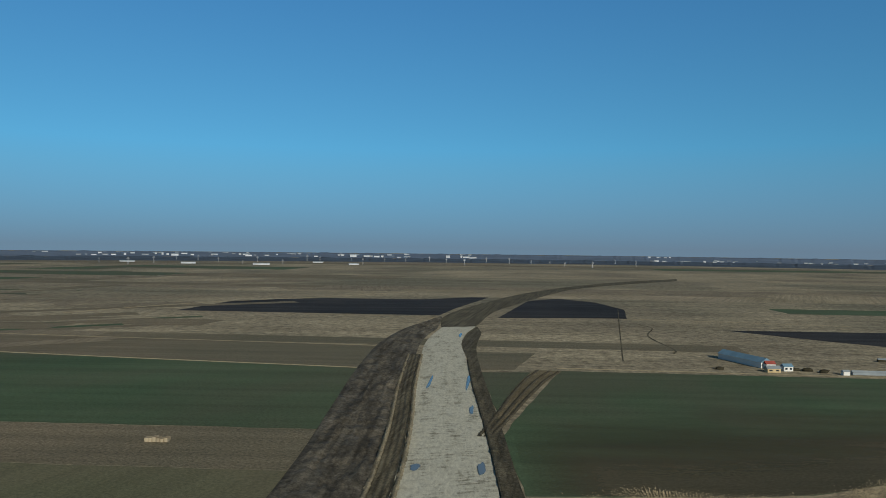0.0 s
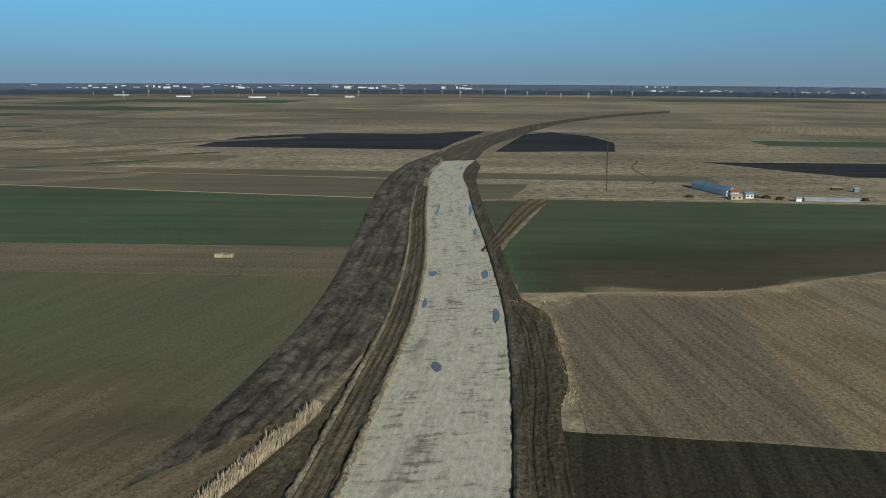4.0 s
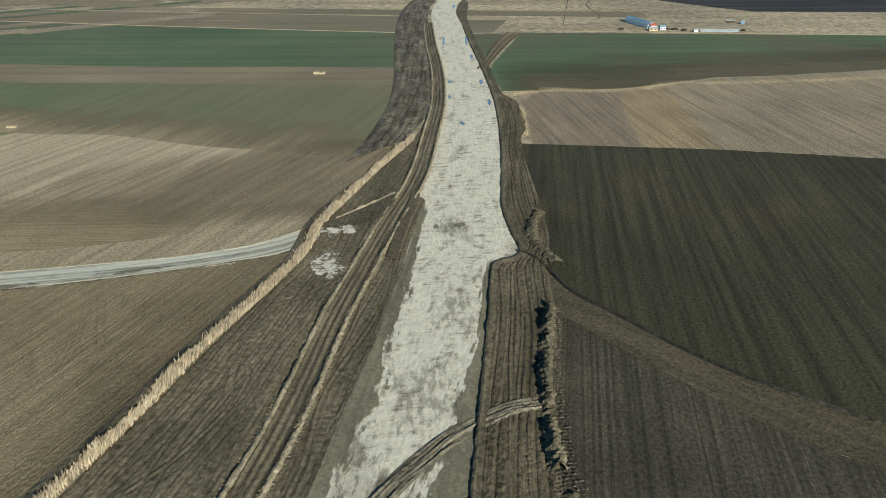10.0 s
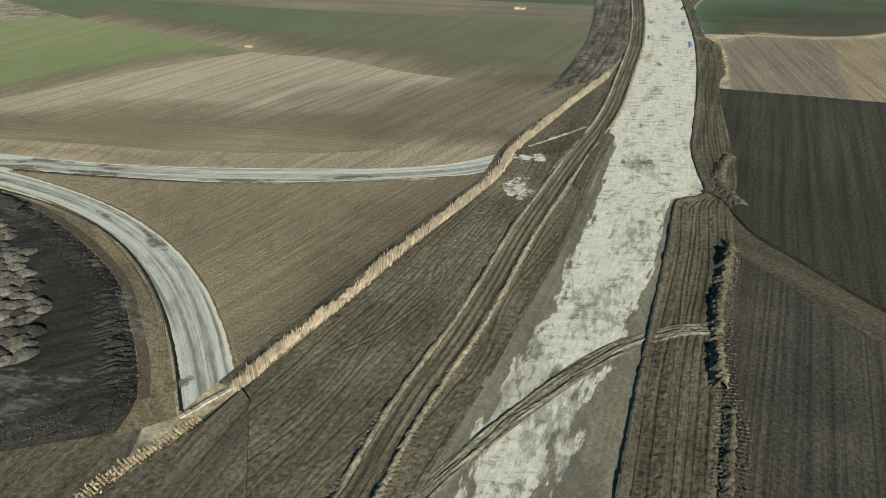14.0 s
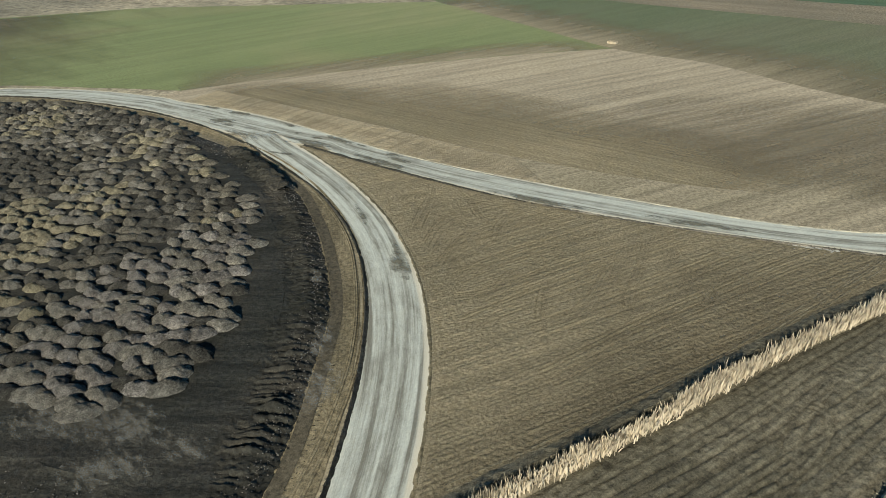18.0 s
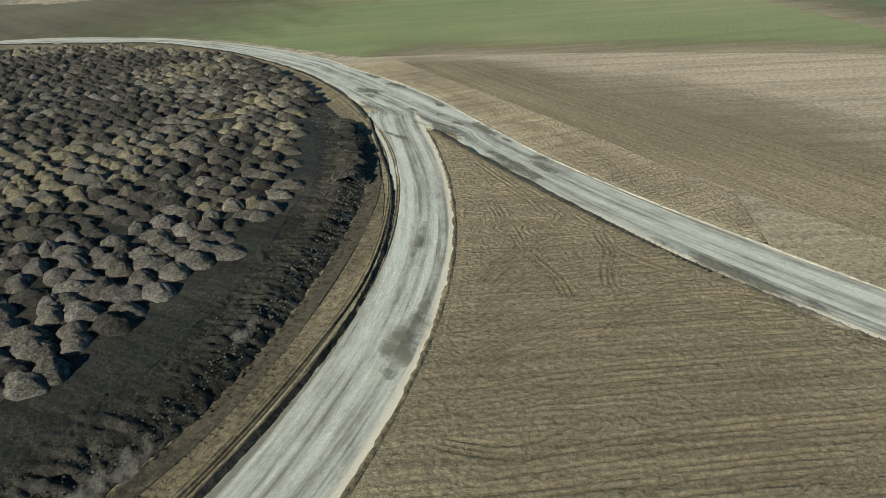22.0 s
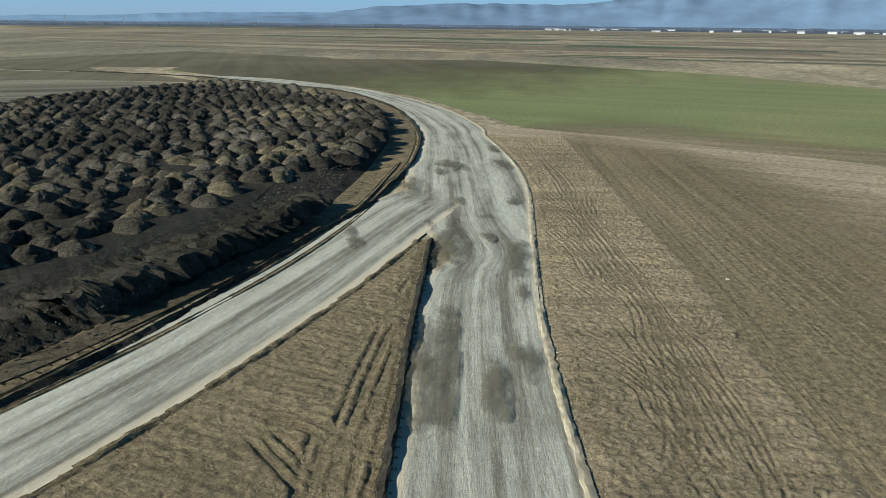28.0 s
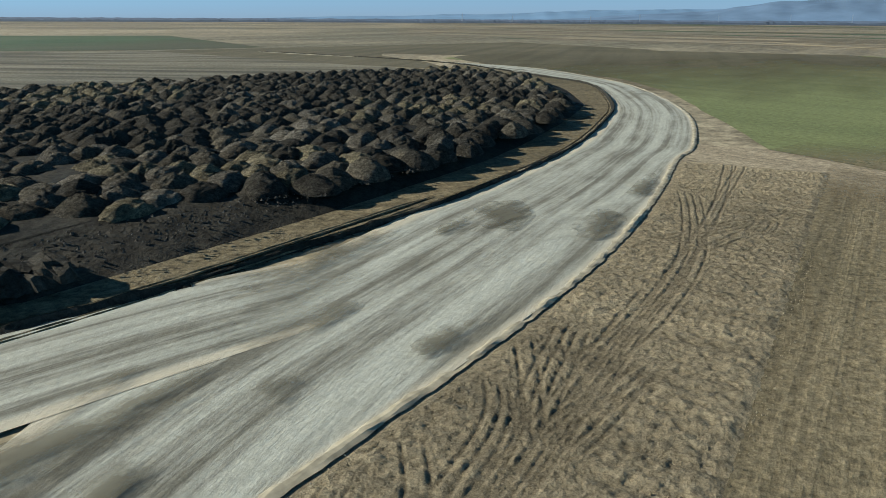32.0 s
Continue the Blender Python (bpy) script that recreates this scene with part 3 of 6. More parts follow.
def soil_sheet(name, poly, cell, z, heading, spacing, rows, clods_high, lines, wide, deep, mat, dark_spots=()):
    """Tilled ground as a fine height field: furrows along a heading, clods, and wheel ruts pressed along lines."""
    p = np.array(poly, float)
    x0, y0 = p.min(0)
    nx, ny = (np.ceil((p.max(0) - p.min(0)) / cell)).astype(int) + 1
    X, Y = np.meshgrid(x0 + cell * np.arange(nx), y0 + cell * np.arange(ny))
    hit = np.zeros(X.shape, bool)
    for i in range(len(p)):
        (x1, y1), (x2, y2) = p[i], p[i - 1]
        if y1 != y2:
            hit ^= ((y1 > Y) != (y2 > Y)) & (X < (x2 - x1) * (Y - y1) / (y2 - y1) + x1)
    D = np.full(X.shape, 9.0)
    R = int(3.2 * wide / cell) + 1
    for pts, gauge in lines:
        line = smooth_line(pts, cell * 0.7)
        r = side_of(line)
        wob = rough_noise(line[:, 0], line[:, 1], 0.4, 4)[:, None] * r * 0.04
        for q in ((line + r * gauge / 2 + wob, line - r * gauge / 2 + wob) if gauge else (line + wob,)):
            n = len(q)
            for m, (x, y) in enumerate(q):
                i, j = int((x - x0) / cell), int((y - y0) / cell)
                a, b, e, f = max(0, j - R), j + R + 1, max(0, i - R), i + R + 1
                if b > 0 and f > 0 and a < ny and e < nx:
                    fade = max(0.0, 1 - min(m, n - 1 - m) * cell * 0.7 / 1.5) * 2 * wide
                    D[a:b, e:f] = np.minimum(D[a:b, e:f], np.hypot(X[a:b, e:f] - x, Y[a:b, e:f] - y) + fade)
    a = radians(heading)
    across = -math.sin(a) * X + math.cos(a) * Y + 0.14 * rough_noise(X, Y, 0.09, 6)
    row = np.sin(across * 6.2832 / spacing) * (0.8 + 0.3 * rough_noise(X, Y, 0.3, 2))
    H = rows * row + clods_high * (rough_noise(X, Y, 2.0, 1) * 0.55 + rough_noise(X, Y, 4.6, 3) * 0.65)
    track = np.exp(-(D / wide) ** 2)
    H = H * (1 - 0.85 * np.exp(-(D / (2.8 * wide)) ** 2)) - deep * track + 0.5 * deep * np.exp(-((D - 2.0 * wide) / (0.6 * wide)) ** 2) * (0.8 + 0.35 * rough_noise(X, Y, 2.6, 7))
    soft, k = hit.astype(float), max(1, int(0.5 / cell))
    for axis in (0, 1):
        soft = sum(np.roll(soft, d, axis) for d in range(-k, k + 1)) / (2 * k + 1)
    soft = np.clip(2 * soft - 1, 0, 1)
    keep = hit[:-1, :-1] & hit[1:, :-1] & hit[:-1, 1:] & hit[1:, 1:]
    index = np.arange(nx * ny).reshape(ny, nx)
    quads = np.stack([index[:-1, :-1][keep], index[:-1, 1:][keep], index[1:, 1:][keep], index[1:, :-1][keep]], 1)
    used, flat_ids = np.unique(quads, return_inverse=True)
    co = np.stack([X.ravel()[used], Y.ravel()[used], (0.03 + (z - 0.03 + H) * soft).ravel()[used]], 1)
    me = bpy.data.meshes.new(name)
    me.vertices.add(len(used))
    me.vertices.foreach_set("co", co.astype(np.float32).ravel())
    me.loops.add(len(quads) * 4)
    me.loops.foreach_set("vertex_index", flat_ids.astype(np.int32).ravel())
    me.polygons.add(len(quads))
    me.polygons.foreach_set("loop_start", np.arange(0, len(quads) * 4, 4, dtype=np.int32))
    me.update(calc_edges=True)
    # rut mask that the soil colour uses as painted shade
    mark = me.attributes.new("rut_shade", "FLOAT", "POINT")
    mark.data.foreach_set("value", track.ravel()[used].astype(np.float32))
    dark_amount = np.zeros(X.shape)
    for x, y, rx, ry, turn in dark_spots:
        c, q = math.cos(radians(turn)), math.sin(radians(turn))
        u, v = ((X - x) * c + (Y - y) * q) / rx, (-(X - x) * q + (Y - y) * c) / ry
        dark_amount = np.maximum(dark_amount, np.exp(-(u * u + v * v) * (1 + 0.5 * rough_noise(X, Y, 0.12, 5))))
    mark = me.attributes.new("dark_area", "FLOAT", "POINT")
    mark.data.foreach_set("value", dark_amount.ravel()[used].astype(np.float32))
    me.polygons.foreach_set("use_smooth", [True] * len(quads))
    me.materials.append(mat)
    return new(name, me)


def inside(x, y, poly):
    hit = False
    for i in range(len(poly)):
        (x1, y1), (x2, y2) = poly[i], poly[i - 1]
        if (y1 > y) != (y2 > y) and x < (x2 - x1) * (y - y1) / (y2 - y1) + x1:
            hit = not hit
    return hit


# ---- ground ----
def ground_sheet():
    rings = [0, 60, 120, 200, 300, 420, 600, 850, 1200, 1700, 2400, 3300, 4300]
    n = 72
    verts, faces = [(-40, 150, 0)], []
    for r in rings[1:]:
        for i in range(n):
            a = 2 * math.pi * i / n
            verts.append((-40 + r * math.cos(a), 150 + r * math.sin(a), 0))
    for i in range(n):
        faces.append((0, 1 + i, 1 + (i + 1) % n))
    for k in range(len(rings) - 2):
        for i in range(n):
            a, b = 1 + k * n + i, 1 + k * n + (i + 1) % n
            faces.append((a, a + n, b + n, b))
    return link_mesh("ground", verts, faces, M["ground"])


tagged(ground_sheet(), "flat dry farm plain of tan winter earth", "ground", kind="structure")


def field(pts, z, mat, label):
    return tagged(flat("field", pts, z, M[mat]), label, "field", kind="structure")


# roads and roadbed: outlines in plan
PLAT_L = [(-50.0, -60.0), (-35.6, 10.0), (-30.5, 35.0), (-25.4, 60.3), (-23.6, 71.3), (-21.3, 85.3), (-19.0, 103.1), (-16.5, 120.8), (-14.8, 137.7), (-13.8, 155.1), (-12.2, 169.4), (-11.6, 179.3), (-14.7, 183.0), (-12.5, 197.0), (-11.0, 216.0), (-9.3, 243.0), (-9.3, 270.0), (-10.8, 300.0), (-13.0, 340.0), (-16.5, 380.0), (-18.5, 420.0), (-20.5, 460.0), (-20.0, 490.0), (-17.8, 522.0)]
PLAT_R = [(-19.5, -60.0), (-10.2, 10.0), (-7.0, 35.0), (-3.8, 60.6), (-2.7, 73.7), (-1.9, 86.2), (-0.9, 98.2), (0.6, 116.6), (1.7, 130.1), (2.6, 144.5), (4.0, 148.0), (8.5, 151.6), (7.4, 161.6), (6.2, 174.1), (6.6, 188.0), (7.8, 212.0), (8.4, 243.0), (8.0, 270.0), (6.3, 300.0), (3.3, 340.0), (0.0, 380.0), (-2.5, 420.0), (-6.0, 460.0), (-5.5, 496.0), (-1.6, 528.0)]
ROAD_N = [(-32.5, 168.0), (-36.0, 163.1), (-45.4, 154.8), (-54.9, 150.2), (-64.3, 147.2), (-73.8, 145.0), (-83.2, 142.9), (-92.7, 140.9), (-102.1, 139.1), (-111.6, 137.5), (-121.0, 136.4), (-130.4, 135.7), (-139.9, 135.4), (-149.3, 135.2), (-158.8, 135.0), (-168.2, 134.3), (-177.7, 132.9), (-187.1, 131.0), (-196.6, 128.8), (-206.0, 127.4), (-228.9, 119.5), (-254.2, 105.3), (-273.0, 89.8), (-296.2, 58.4), (-305.9, 7.8), (-308.0, -20.0), (-312.0, -50.0)]
ROAD_S = [(-31.0, 159.0), (-35.0, 155.0), (-40.0, 149.9), (-48.0, 146.6), (-55.9, 143.6), (-63.9, 140.8), (-71.8, 138.3), (-79.8, 136.1), (-87.8, 134.2), (-95.7, 132.7), (-103.7, 131.5), (-111.7, 130.5), (-119.6, 129.8), (-127.6, 129.1), (-135.5, 128.6), (-143.5, 128.0)]
CURVE_R = [(-143.5, 126.9), (-136.9, 125.6), (-130.3, 124.1), (-123.8, 122.4), (-117.2, 120.4), (-110.6, 118.1), (-104.0, 115.4), (-97.5, 112.2), (-90.9, 108.4), (-84.3, 103.9), (-77.7, 98.7), (-71.2, 92.6), (-64.6, 85.4), (-58.0, 77.2)]
CURVE_L = [(-155.0, 121.4), (-148.2, 120.1), (-141.5, 118.9), (-134.8, 117.7), (-128.0, 116.4), (-121.2, 114.7), (-114.5, 112.5), (-107.8, 109.8), (-101.0, 106.4), (-94.2, 102.1), (-87.5, 97.0), (-80.8, 91.0), (-74.0, 84.0), (-67.2, 75.9), (-60.5, 66.9)]
LOOP_I = [(-155.0, 121.4), (-169.2, 121.9), (-179.4, 121.6), (-196.4, 119.6), (-215.3, 114.7), (-233.1, 108.3), (-259.9, 93.0), (-272.3, 76.5), (-295.9, 41.7), (-305.0, 12.4), (-309.0, -20.0), (-313.0, -50.0)]
REED = [(-17.6, 225.6), (-24.5, 202.4), (-29.7, 182.5), (-33.9, 165.7), (-34.9, 150.6), (-38.6, 136.4), (-44.5, 116.5), (-49.1, 97.1), (-52.5, 85.8), (-55.7, 72.9)]
REED2 = [(-57.1, 66.2), (-61.9, 56.4), (-66.5, 44.4)]
PAD = [(-66.5, 61.5), (-67.7, 67.6), (-71.7, 73.5), (-78.7, 81.6), (-89.0, 92.5), (-98.2, 99.1), (-107.7, 104.8), (-115.5, 108.8), (-125.1, 112.9), (-136.5, 115.7), (-147.9, 117.7), (-182.1, 117.1), (-202.5, 113.7), (-223.9, 107.8), (-233.9, 103.3), (-257.6, 85.8), (-274.8, 55.8), (-265.7, 48.8), (-235.6, 43.0), (-197.5, 34.7), (-179.6, 31.1), (-137.6, 35.5), (-98.8, 45.2)]
HEAPS = [(-172.3, 116.3), (-162.9, 113.7), (-142.4, 108.6), (-130.0, 105.4), (-119.5, 101.8), (-106.4, 92.2), (-98.8, 85.2), (-93.4, 79.4), (-89.6, 74.5), (-88.8, 69.0), (-91.5, 62.5), (-105.0, 56.5), (-137.4, 45.6), (-180.5, 37.1), (-201.6, 40.5), (-235.6, 49.0), (-259.6, 56.8), (-268.7, 59.8), (-255.6, 82.8), (-232.8, 99.8), (-217.7, 109.3), (-189.1, 116.1)]

# ---- fields ----
field([(x, y - 0.5) for x, y in ROAD_N if x > -209] + [(-206.7, 134.0), (-198.0, 150.0), (-186.5, 168.0), (-170.0, 192.0), (-152.0, 214.0), (-137.0, 229.0), (-108.0, 228.0), (-79.0, 219.0), (-52.0, 214.0), (-33.5, 212.0), (-33.0, 200.0), (-30.0, 183.0), (-33.0, 168.0)], 0.03, "tan", "tan tilled field beside the gravel road")
tagged(ribbon("crop_edge", [(-312.0, 32.0), (-335.0, 18.0), (-402.0, 28.0), (-420.0, 112.0)], [(-240.0, 121.0), (-262.0, 150.0), (-300.0, 178.0), (-348.0, 197.0)], 0.052, M["umber_veil"], 4.0, 14), "bare brown earth where the crop thins out", "field", kind="structure")
SOWN = [(-203.0, 139.2), (-186.0, 140.7), (-164.0, 143.0), (-149.5, 144.4), (-138.0, 145.4), (-128.5, 145.7), (-120.7, 146.2), (-110.0, 147.2), (-95.0, 149.5), (-76.0, 154.0), (-60.0, 160.0)]
SOWN_N = [(-201.0, 146.0), (-188.0, 168.0), (-172.0, 182.0), (-150.0, 192.0), (-125.0, 196.0), (-100.0, 198.0), (-75.0, 200.0), (-62.0, 200.0)]
tagged(ribbon("sown_field", SOWN, SOWN_N, 0.05, M["sown"], 2.0, 12), "brown freshly sown ground with drill lines", "field", kind="structure")
tagged(ribbon("tilled_field", [(x - 1.2, y) for x, y in reversed(REED[:4])], [(-104.0, 158.0), (-116.0, 178.0), (-108.0, 202.0), (-76.0, 219.0), (-48.0, 226.0)], 0.058, M["brown_veil"], 2.0, 16), "darker brown tilled soil towards the reeds", "field", kind="structure")
tagged(ribbon("crop_edge", [(-240.0, 261.5), (-190.0, 246.5), (-137.0, 229.0), (-108.0, 227.5), (-79.0, 218.5), (-52.0, 213.5), (-33.0, 207.0)], [(-235.0, 284.0), (-190.0, 274.0), (-137.0, 262.0), (-108.0, 259.0), (-79.0, 252.0), (-52.0, 248.0), (-28.0, 246.0)], 0.054, M["thin_crop"], 3.0, 14), "thin crop fading into brown soil", "field", kind="structure")
tagged(ribbon("crop_edge", [(-206.4, 133.6), (-198.0, 150.0), (-186.5, 168.0), (-170.0, 192.0), (-152.0, 214.0), (-137.0, 229.0)], [(-232.0, 142.0), (-214.0, 164.0), (-200.0, 184.0), (-184.0, 206.0), (-166.0, 226.0), (-150.0, 240.0)], 0.056, M["thin_crop"], 3.0, 12), "thin crop fading into brown soil", "field", kind="structure")
field([(x, y + 0.4) for x, y in reversed(ROAD_S[1:])] + [(x - 0.4, y) for x, y in REED[3:]] + [(x - 0.3, y - 0.3) for x, y in reversed(CURVE_R)], 0.035, "tri", "tan furrowed triangle of field between two roads")
field([(-206.7, 134.0), (-198.0, 150.0), (-186.5, 168.0), (-170.0, 192.0), (-152.0, 214.0), (-137.0, 229.5), (-240.0, 262.0), (-350.0, 194.0), (-417.0, 119.0), (-400.0, 30.0), (-318.0, 20.0), (-300.0, 58.0), (-276.0, 92.0), (-256.0, 108.0), (-230.0, 122.0)], 0.04, "green", "green winter crop field with bare brown patches")
field([(-160.0, 291.0), (-25.0, 292.0), (-25.0, 235.0), (-31.0, 206.0), (-52.0, 214.2), (-79.0, 219.2), (-108.0, 228.2), (-137.0, 229.8), (-240.0, 262.3), (-330.0, 300.0)], 0.045, "green_b", "thin green crop on brown earth")
field([(-330.0, 330.0), (-130.0, 319.0), (-25.0, 321.0), (-25.0, 292.3), (-160.0, 291.3), (-330.0, 300.5)], 0.035, "brown_s", "brown strip field")
field([(-360.0, 445.0), (-150.0, 414.0), (-27.0, 399.0), (-25.0, 321.3), (-130.0, 319.3), (-330.0, 330.5)], 0.04, "green_s", "green winter wheat strip field")
field([(-400.0, 500.0), (-250.0, 472.0), (-29.0, 451.0), (-27.0, 399.4), (-150.0, 414.4), (-360.0, 445.5)], 0.035, "brown_s", "dull brown strip field")
field([(27.0, 402.0), (240.0, 398.0), (190.0, 330.0), (125.0, 311.0), (95.0, 306.0), (57.0, 288.0), (25.5, 284.0), (11.5, 283.0), (8.0, 318.0)], 0.04, "green_s", "dark green crop field beside the roadbed")
field([(15.0, 267.0), (25.5, 283.0), (57.0, 287.0), (95.0, 305.0), (125.0, 310.0), (190.0, 328.0), (170.0, 205.0), (77.5, 217.8), (50.5, 220.0), (17.4, 222.3), (17.5, 241.6)], 0.045, "straw", "pale straw field with faint mowing lines")
field([(25.3, 282.0), (53.7, 283.0), (49.8, 251.7), (48.6, 220.9), (17.8, 222.5), (18.0, 242.0), (16.0, 266.0)], 0.05, "straw_b", "brown-grey stubble field")
field([(54.0, 283.0), (72.0, 290.0), (70.0, 219.0), (49.0, 221.0), (50.2, 251.7)], 0.052, "straw_y", "yellowish stubble field")
field([(14.0, 222.5), (67.0, 219.0), (150.0, 206.0), (120.0, 95.0), (92.0, 79.0), (53.6, 100.9), (37.5, 112.6), (25.1, 126.5), (17.1, 136.3), (12.0, 148.9), (12.5, 176.0)], 0.04, "olive", "very dark olive field with faint furrows")
field([(12.5, 130.7), (19.9, 120.9), (33.7, 105.1), (46.4, 93.7), (62.0, 86.0), (88.0, 70.5), (66.0, -60.0), (-2.0, -60.0), (6.0, 30.0), (7.0, 60.0), (8.4, 86.7), (9.1, 105.6)], 0.035, "stripe", "dark grey-brown stubble field with straight drill rows")
field([(-177.6, 587.3), (-171.5, 672.9), (-114.8, 707.2), (-45.8, 707.2), (6.1, 753.2), (-17.4, 630.1), (-23.8, 583.1)], 0.05, "plough", "black freshly ploughed field")
field([(9.3, 574.5), (47.8, 576.6), (79.9, 578.8), (89.6, 643.0), (79.9, 702.9), (55.3, 737.1), (31.8, 707.2)], 0.05, "plough", "black freshly ploughed field")
field([(116.3, 530.4), (153.4, 531.5), (349.5, 532.6), (349.5, 472.1), (169.3, 475.3), (150.3, 492.3)], 0.05, "plough", "black freshly ploughed field")
field([(-1.5, 440.0), (22.0, 440.0), (13.0, 402.0), (1.5, 400.0)], 0.05, "brown_s", "small brown corner field")
field([(2.5, 396.0), (18.0, 398.0), (7.5, 338.0)], 0.05, "green_s", "small green corner field")
field([(-64.0, 64.0), (-98.0, 47.0), (-138.0, 37.0), (-180.0, 33.0), (-148.0, 0.0), (-140.0, -60.0), (-79.0, -60.0), (-66.0, 20.0), (-60.0, 50.0)], 0.03, "dirt_d", "dark trodden earth behind the spoil pad")
field([(-183.5, 33), (-201.6, 38.1), (-235.6, 44), (-273.8, 48.8), (-279, 19.9), (-292.8, -83.7), (-245.6, -115.4), (-158.8, -99), (-148.1, 1.3)], 0.04, "grey_f", "pale grey striped field behind the spoil heaps")
field([(-337.1, -350.4), (-432.3, -267.6), (-340, -77.9), (-294.8, -89.7), (-248.7, -123.4)], 0.05, "green_s", "green crop field beyond the striped field")
field([(-292.8, -81.8), (-343, -70), (-467.6, -39.1), (-419.5, 49.7), (-343.7, 39.7), (-328.7, -10.1), (-316.5, -0.1), (-298.2, 29.8), (-277.8, 51.8), (-277, 19.9)], 0.045, "umber", "dark brown bare field beyond the road bend")

# far patchwork of strip fields
rng = random.Random(7)
FAR = ["brown_s", "green_s", "straw", "tan", "brown_s", "straw", "ground"]
FAR_TEXT = {"brown_s": "dull brown strip field", "green_s": "dark green strip field", "straw": "pale straw strip field", "tan": "tan tilled strip field", "ground": "dry grass strip field"}


def far_fields(origin, heading, near, far, half, first):
    d = Vector((math.cos(radians(heading)), math.sin(radians(heading))))
    r = Vector((d.y, -d.x))
    y = near
    while y < far:
        deep = (y - 200) * rng.uniform(0.05, 0.14)
        x = -half * (y / near)
        while x < half * (y / near):
            wide = rng.uniform(79.1, 435.6) * (y / 700)
            if rng.random() < 0.55:
                mat = rng.choice(FAR)
                g = 0.02 * deep
                c = [origin + d * a + r * b for a, b in ((y + g, x + g), (y + g, x + wide - g), (y + deep - g, x + wide), (y + deep - g, x))]
                if all(first(p.x, p.y) for p in c):
                    field([(p.x, p.y) for p in c], 0.055 + 0.004 * rng.random(), mat, FAR_TEXT[mat])
            x += wide
        y += deep


far_fields(Vector((0, 0)), 88, 455, 2600, 330, lambda x, y: y > 452 and not (-130 < x < 110 and 540 < y < 700) and not (110 < x < 340 and y < 500) and not abs(x - (y - 560) * 0.5) < 40)
far_fields(Vector((-110, 140)), 165, 330, 2600, 420, lambda x, y: x < -425 or y < -120 or y > 275)
far_fields(Vector((-110, 140)), 128, 260, 800, 130, lambda x, y: y > 300 and x < -110)

# light grass balks and field paths far ahead
for pts, w, lab in (([(-360, 445.2), (-150, 414.2), (-37, 400.2)], 1.6, "pale dry grass balk between fields"),
                    ([(-400, 500.2), (-250, 472.2), (-36, 452.2)], 1.6, "pale dry grass balk between fields"),
                    ([(-37, 400), (-17, 398), (2, 397)], 1.2, "thin pale track across the roadbed"),
                    ([(27, 407), (120, 403), (240, 399)], 1.6, "pale dry grass balk between fields"),
                    ([(-230, 560), (-190, 640), (-120, 720), (-60, 800)], 3.0, "pale field path"),
                    ([(86, 645), (66, 520), (51, 425)], 0.45, "dim hedge line between fields"),
                    ([(80, 555), (84, 535), (75, 500), (76, 458), (73, 446)], 0.8, "dark winding brook bed"),
                    ([(-22, 570), (-90, 580), (-172, 583)], 2.0, "pale dry grass balk between fields"),
                    ([(9, 570), (80, 580), (190, 560)], 2.2, "pale dry grass balk between fields"),
                    ([(-560, 60), (-500, 120), (-505, 300)], 7.0, "pale dry grass balk between fields")):
    line = smooth_line(pts, 6)
    s = side_of(line) * w / 2
    mat = "track" if "dark" in lab or "dim" in lab else "grass"
    tagged(ribbon("field_balk", line + s, line - s, 0.07, M[mat], 4, 2), lab, "balk", kind="structure")


tagged(blob("field_patch", -47.7, 112.4, 10, 40, 12, 0.062, M["dull_t"], seed=-47.7), "darker part of the tilled soil", "field patch", kind="structure")


tagged(ribbon("crop_edge", [(12.0, 283.5), (25.5, 284.5), (57.0, 288.5), (95.0, 306.5), (125.0, 311.5), (190.0, 330.5), (215.0, 364.0)], [(9.5, 345.0), (25.5, 348.0), (57.0, 352.0), (95.0, 358.0), (125.0, 364.0), (190.0, 380.0), (226.0, 388.0)], 0.05, M["dull_crop"], 3.0, 12), "bare brown part of the dark crop field", "field", kind="structure")
VEE = [(4.6, 318.0), (8.0, 334.0), (13.5, 362.0), (19.5, 388.0), (24.0, 402.0)]
line = smooth_line(VEE, 2.0)
edge = side_of(line) * np.linspace(1.5, 4.2, len(line))[:, None]
tagged(ribbon("farm_track", line + edge, line - edge, 0.06, M["verge"], 2.0, 6), "pale brown double track between crop fields", "track", kind="structure")
for u in (-0.75, 0.1, 0.8):
    tagged(bank("track_ridge", [tuple(q) for q in (line + edge * u)[::6]], [(-0.5, 0.05), (-0.2, 0.35), (0.2, 0.35), (0.5, 0.05)], M["farm"], 1.0, 0.25, seed=u), "dark soil ridge between wheel tracks", "soil ridge", kind="structure")

# ---- motorway roadbed ----
def dip(x, y, u, run, w):
    return 0.05 * hn(x, y, 0.12, 2) - 0.03


tagged(ribbon("roadbed", PLAT_L, PLAT_R, 0.16, M["platform"], 2.0, 10, dip), "pale crushed stone motorway roadbed with damp patches", "roadbed", kind="structure")


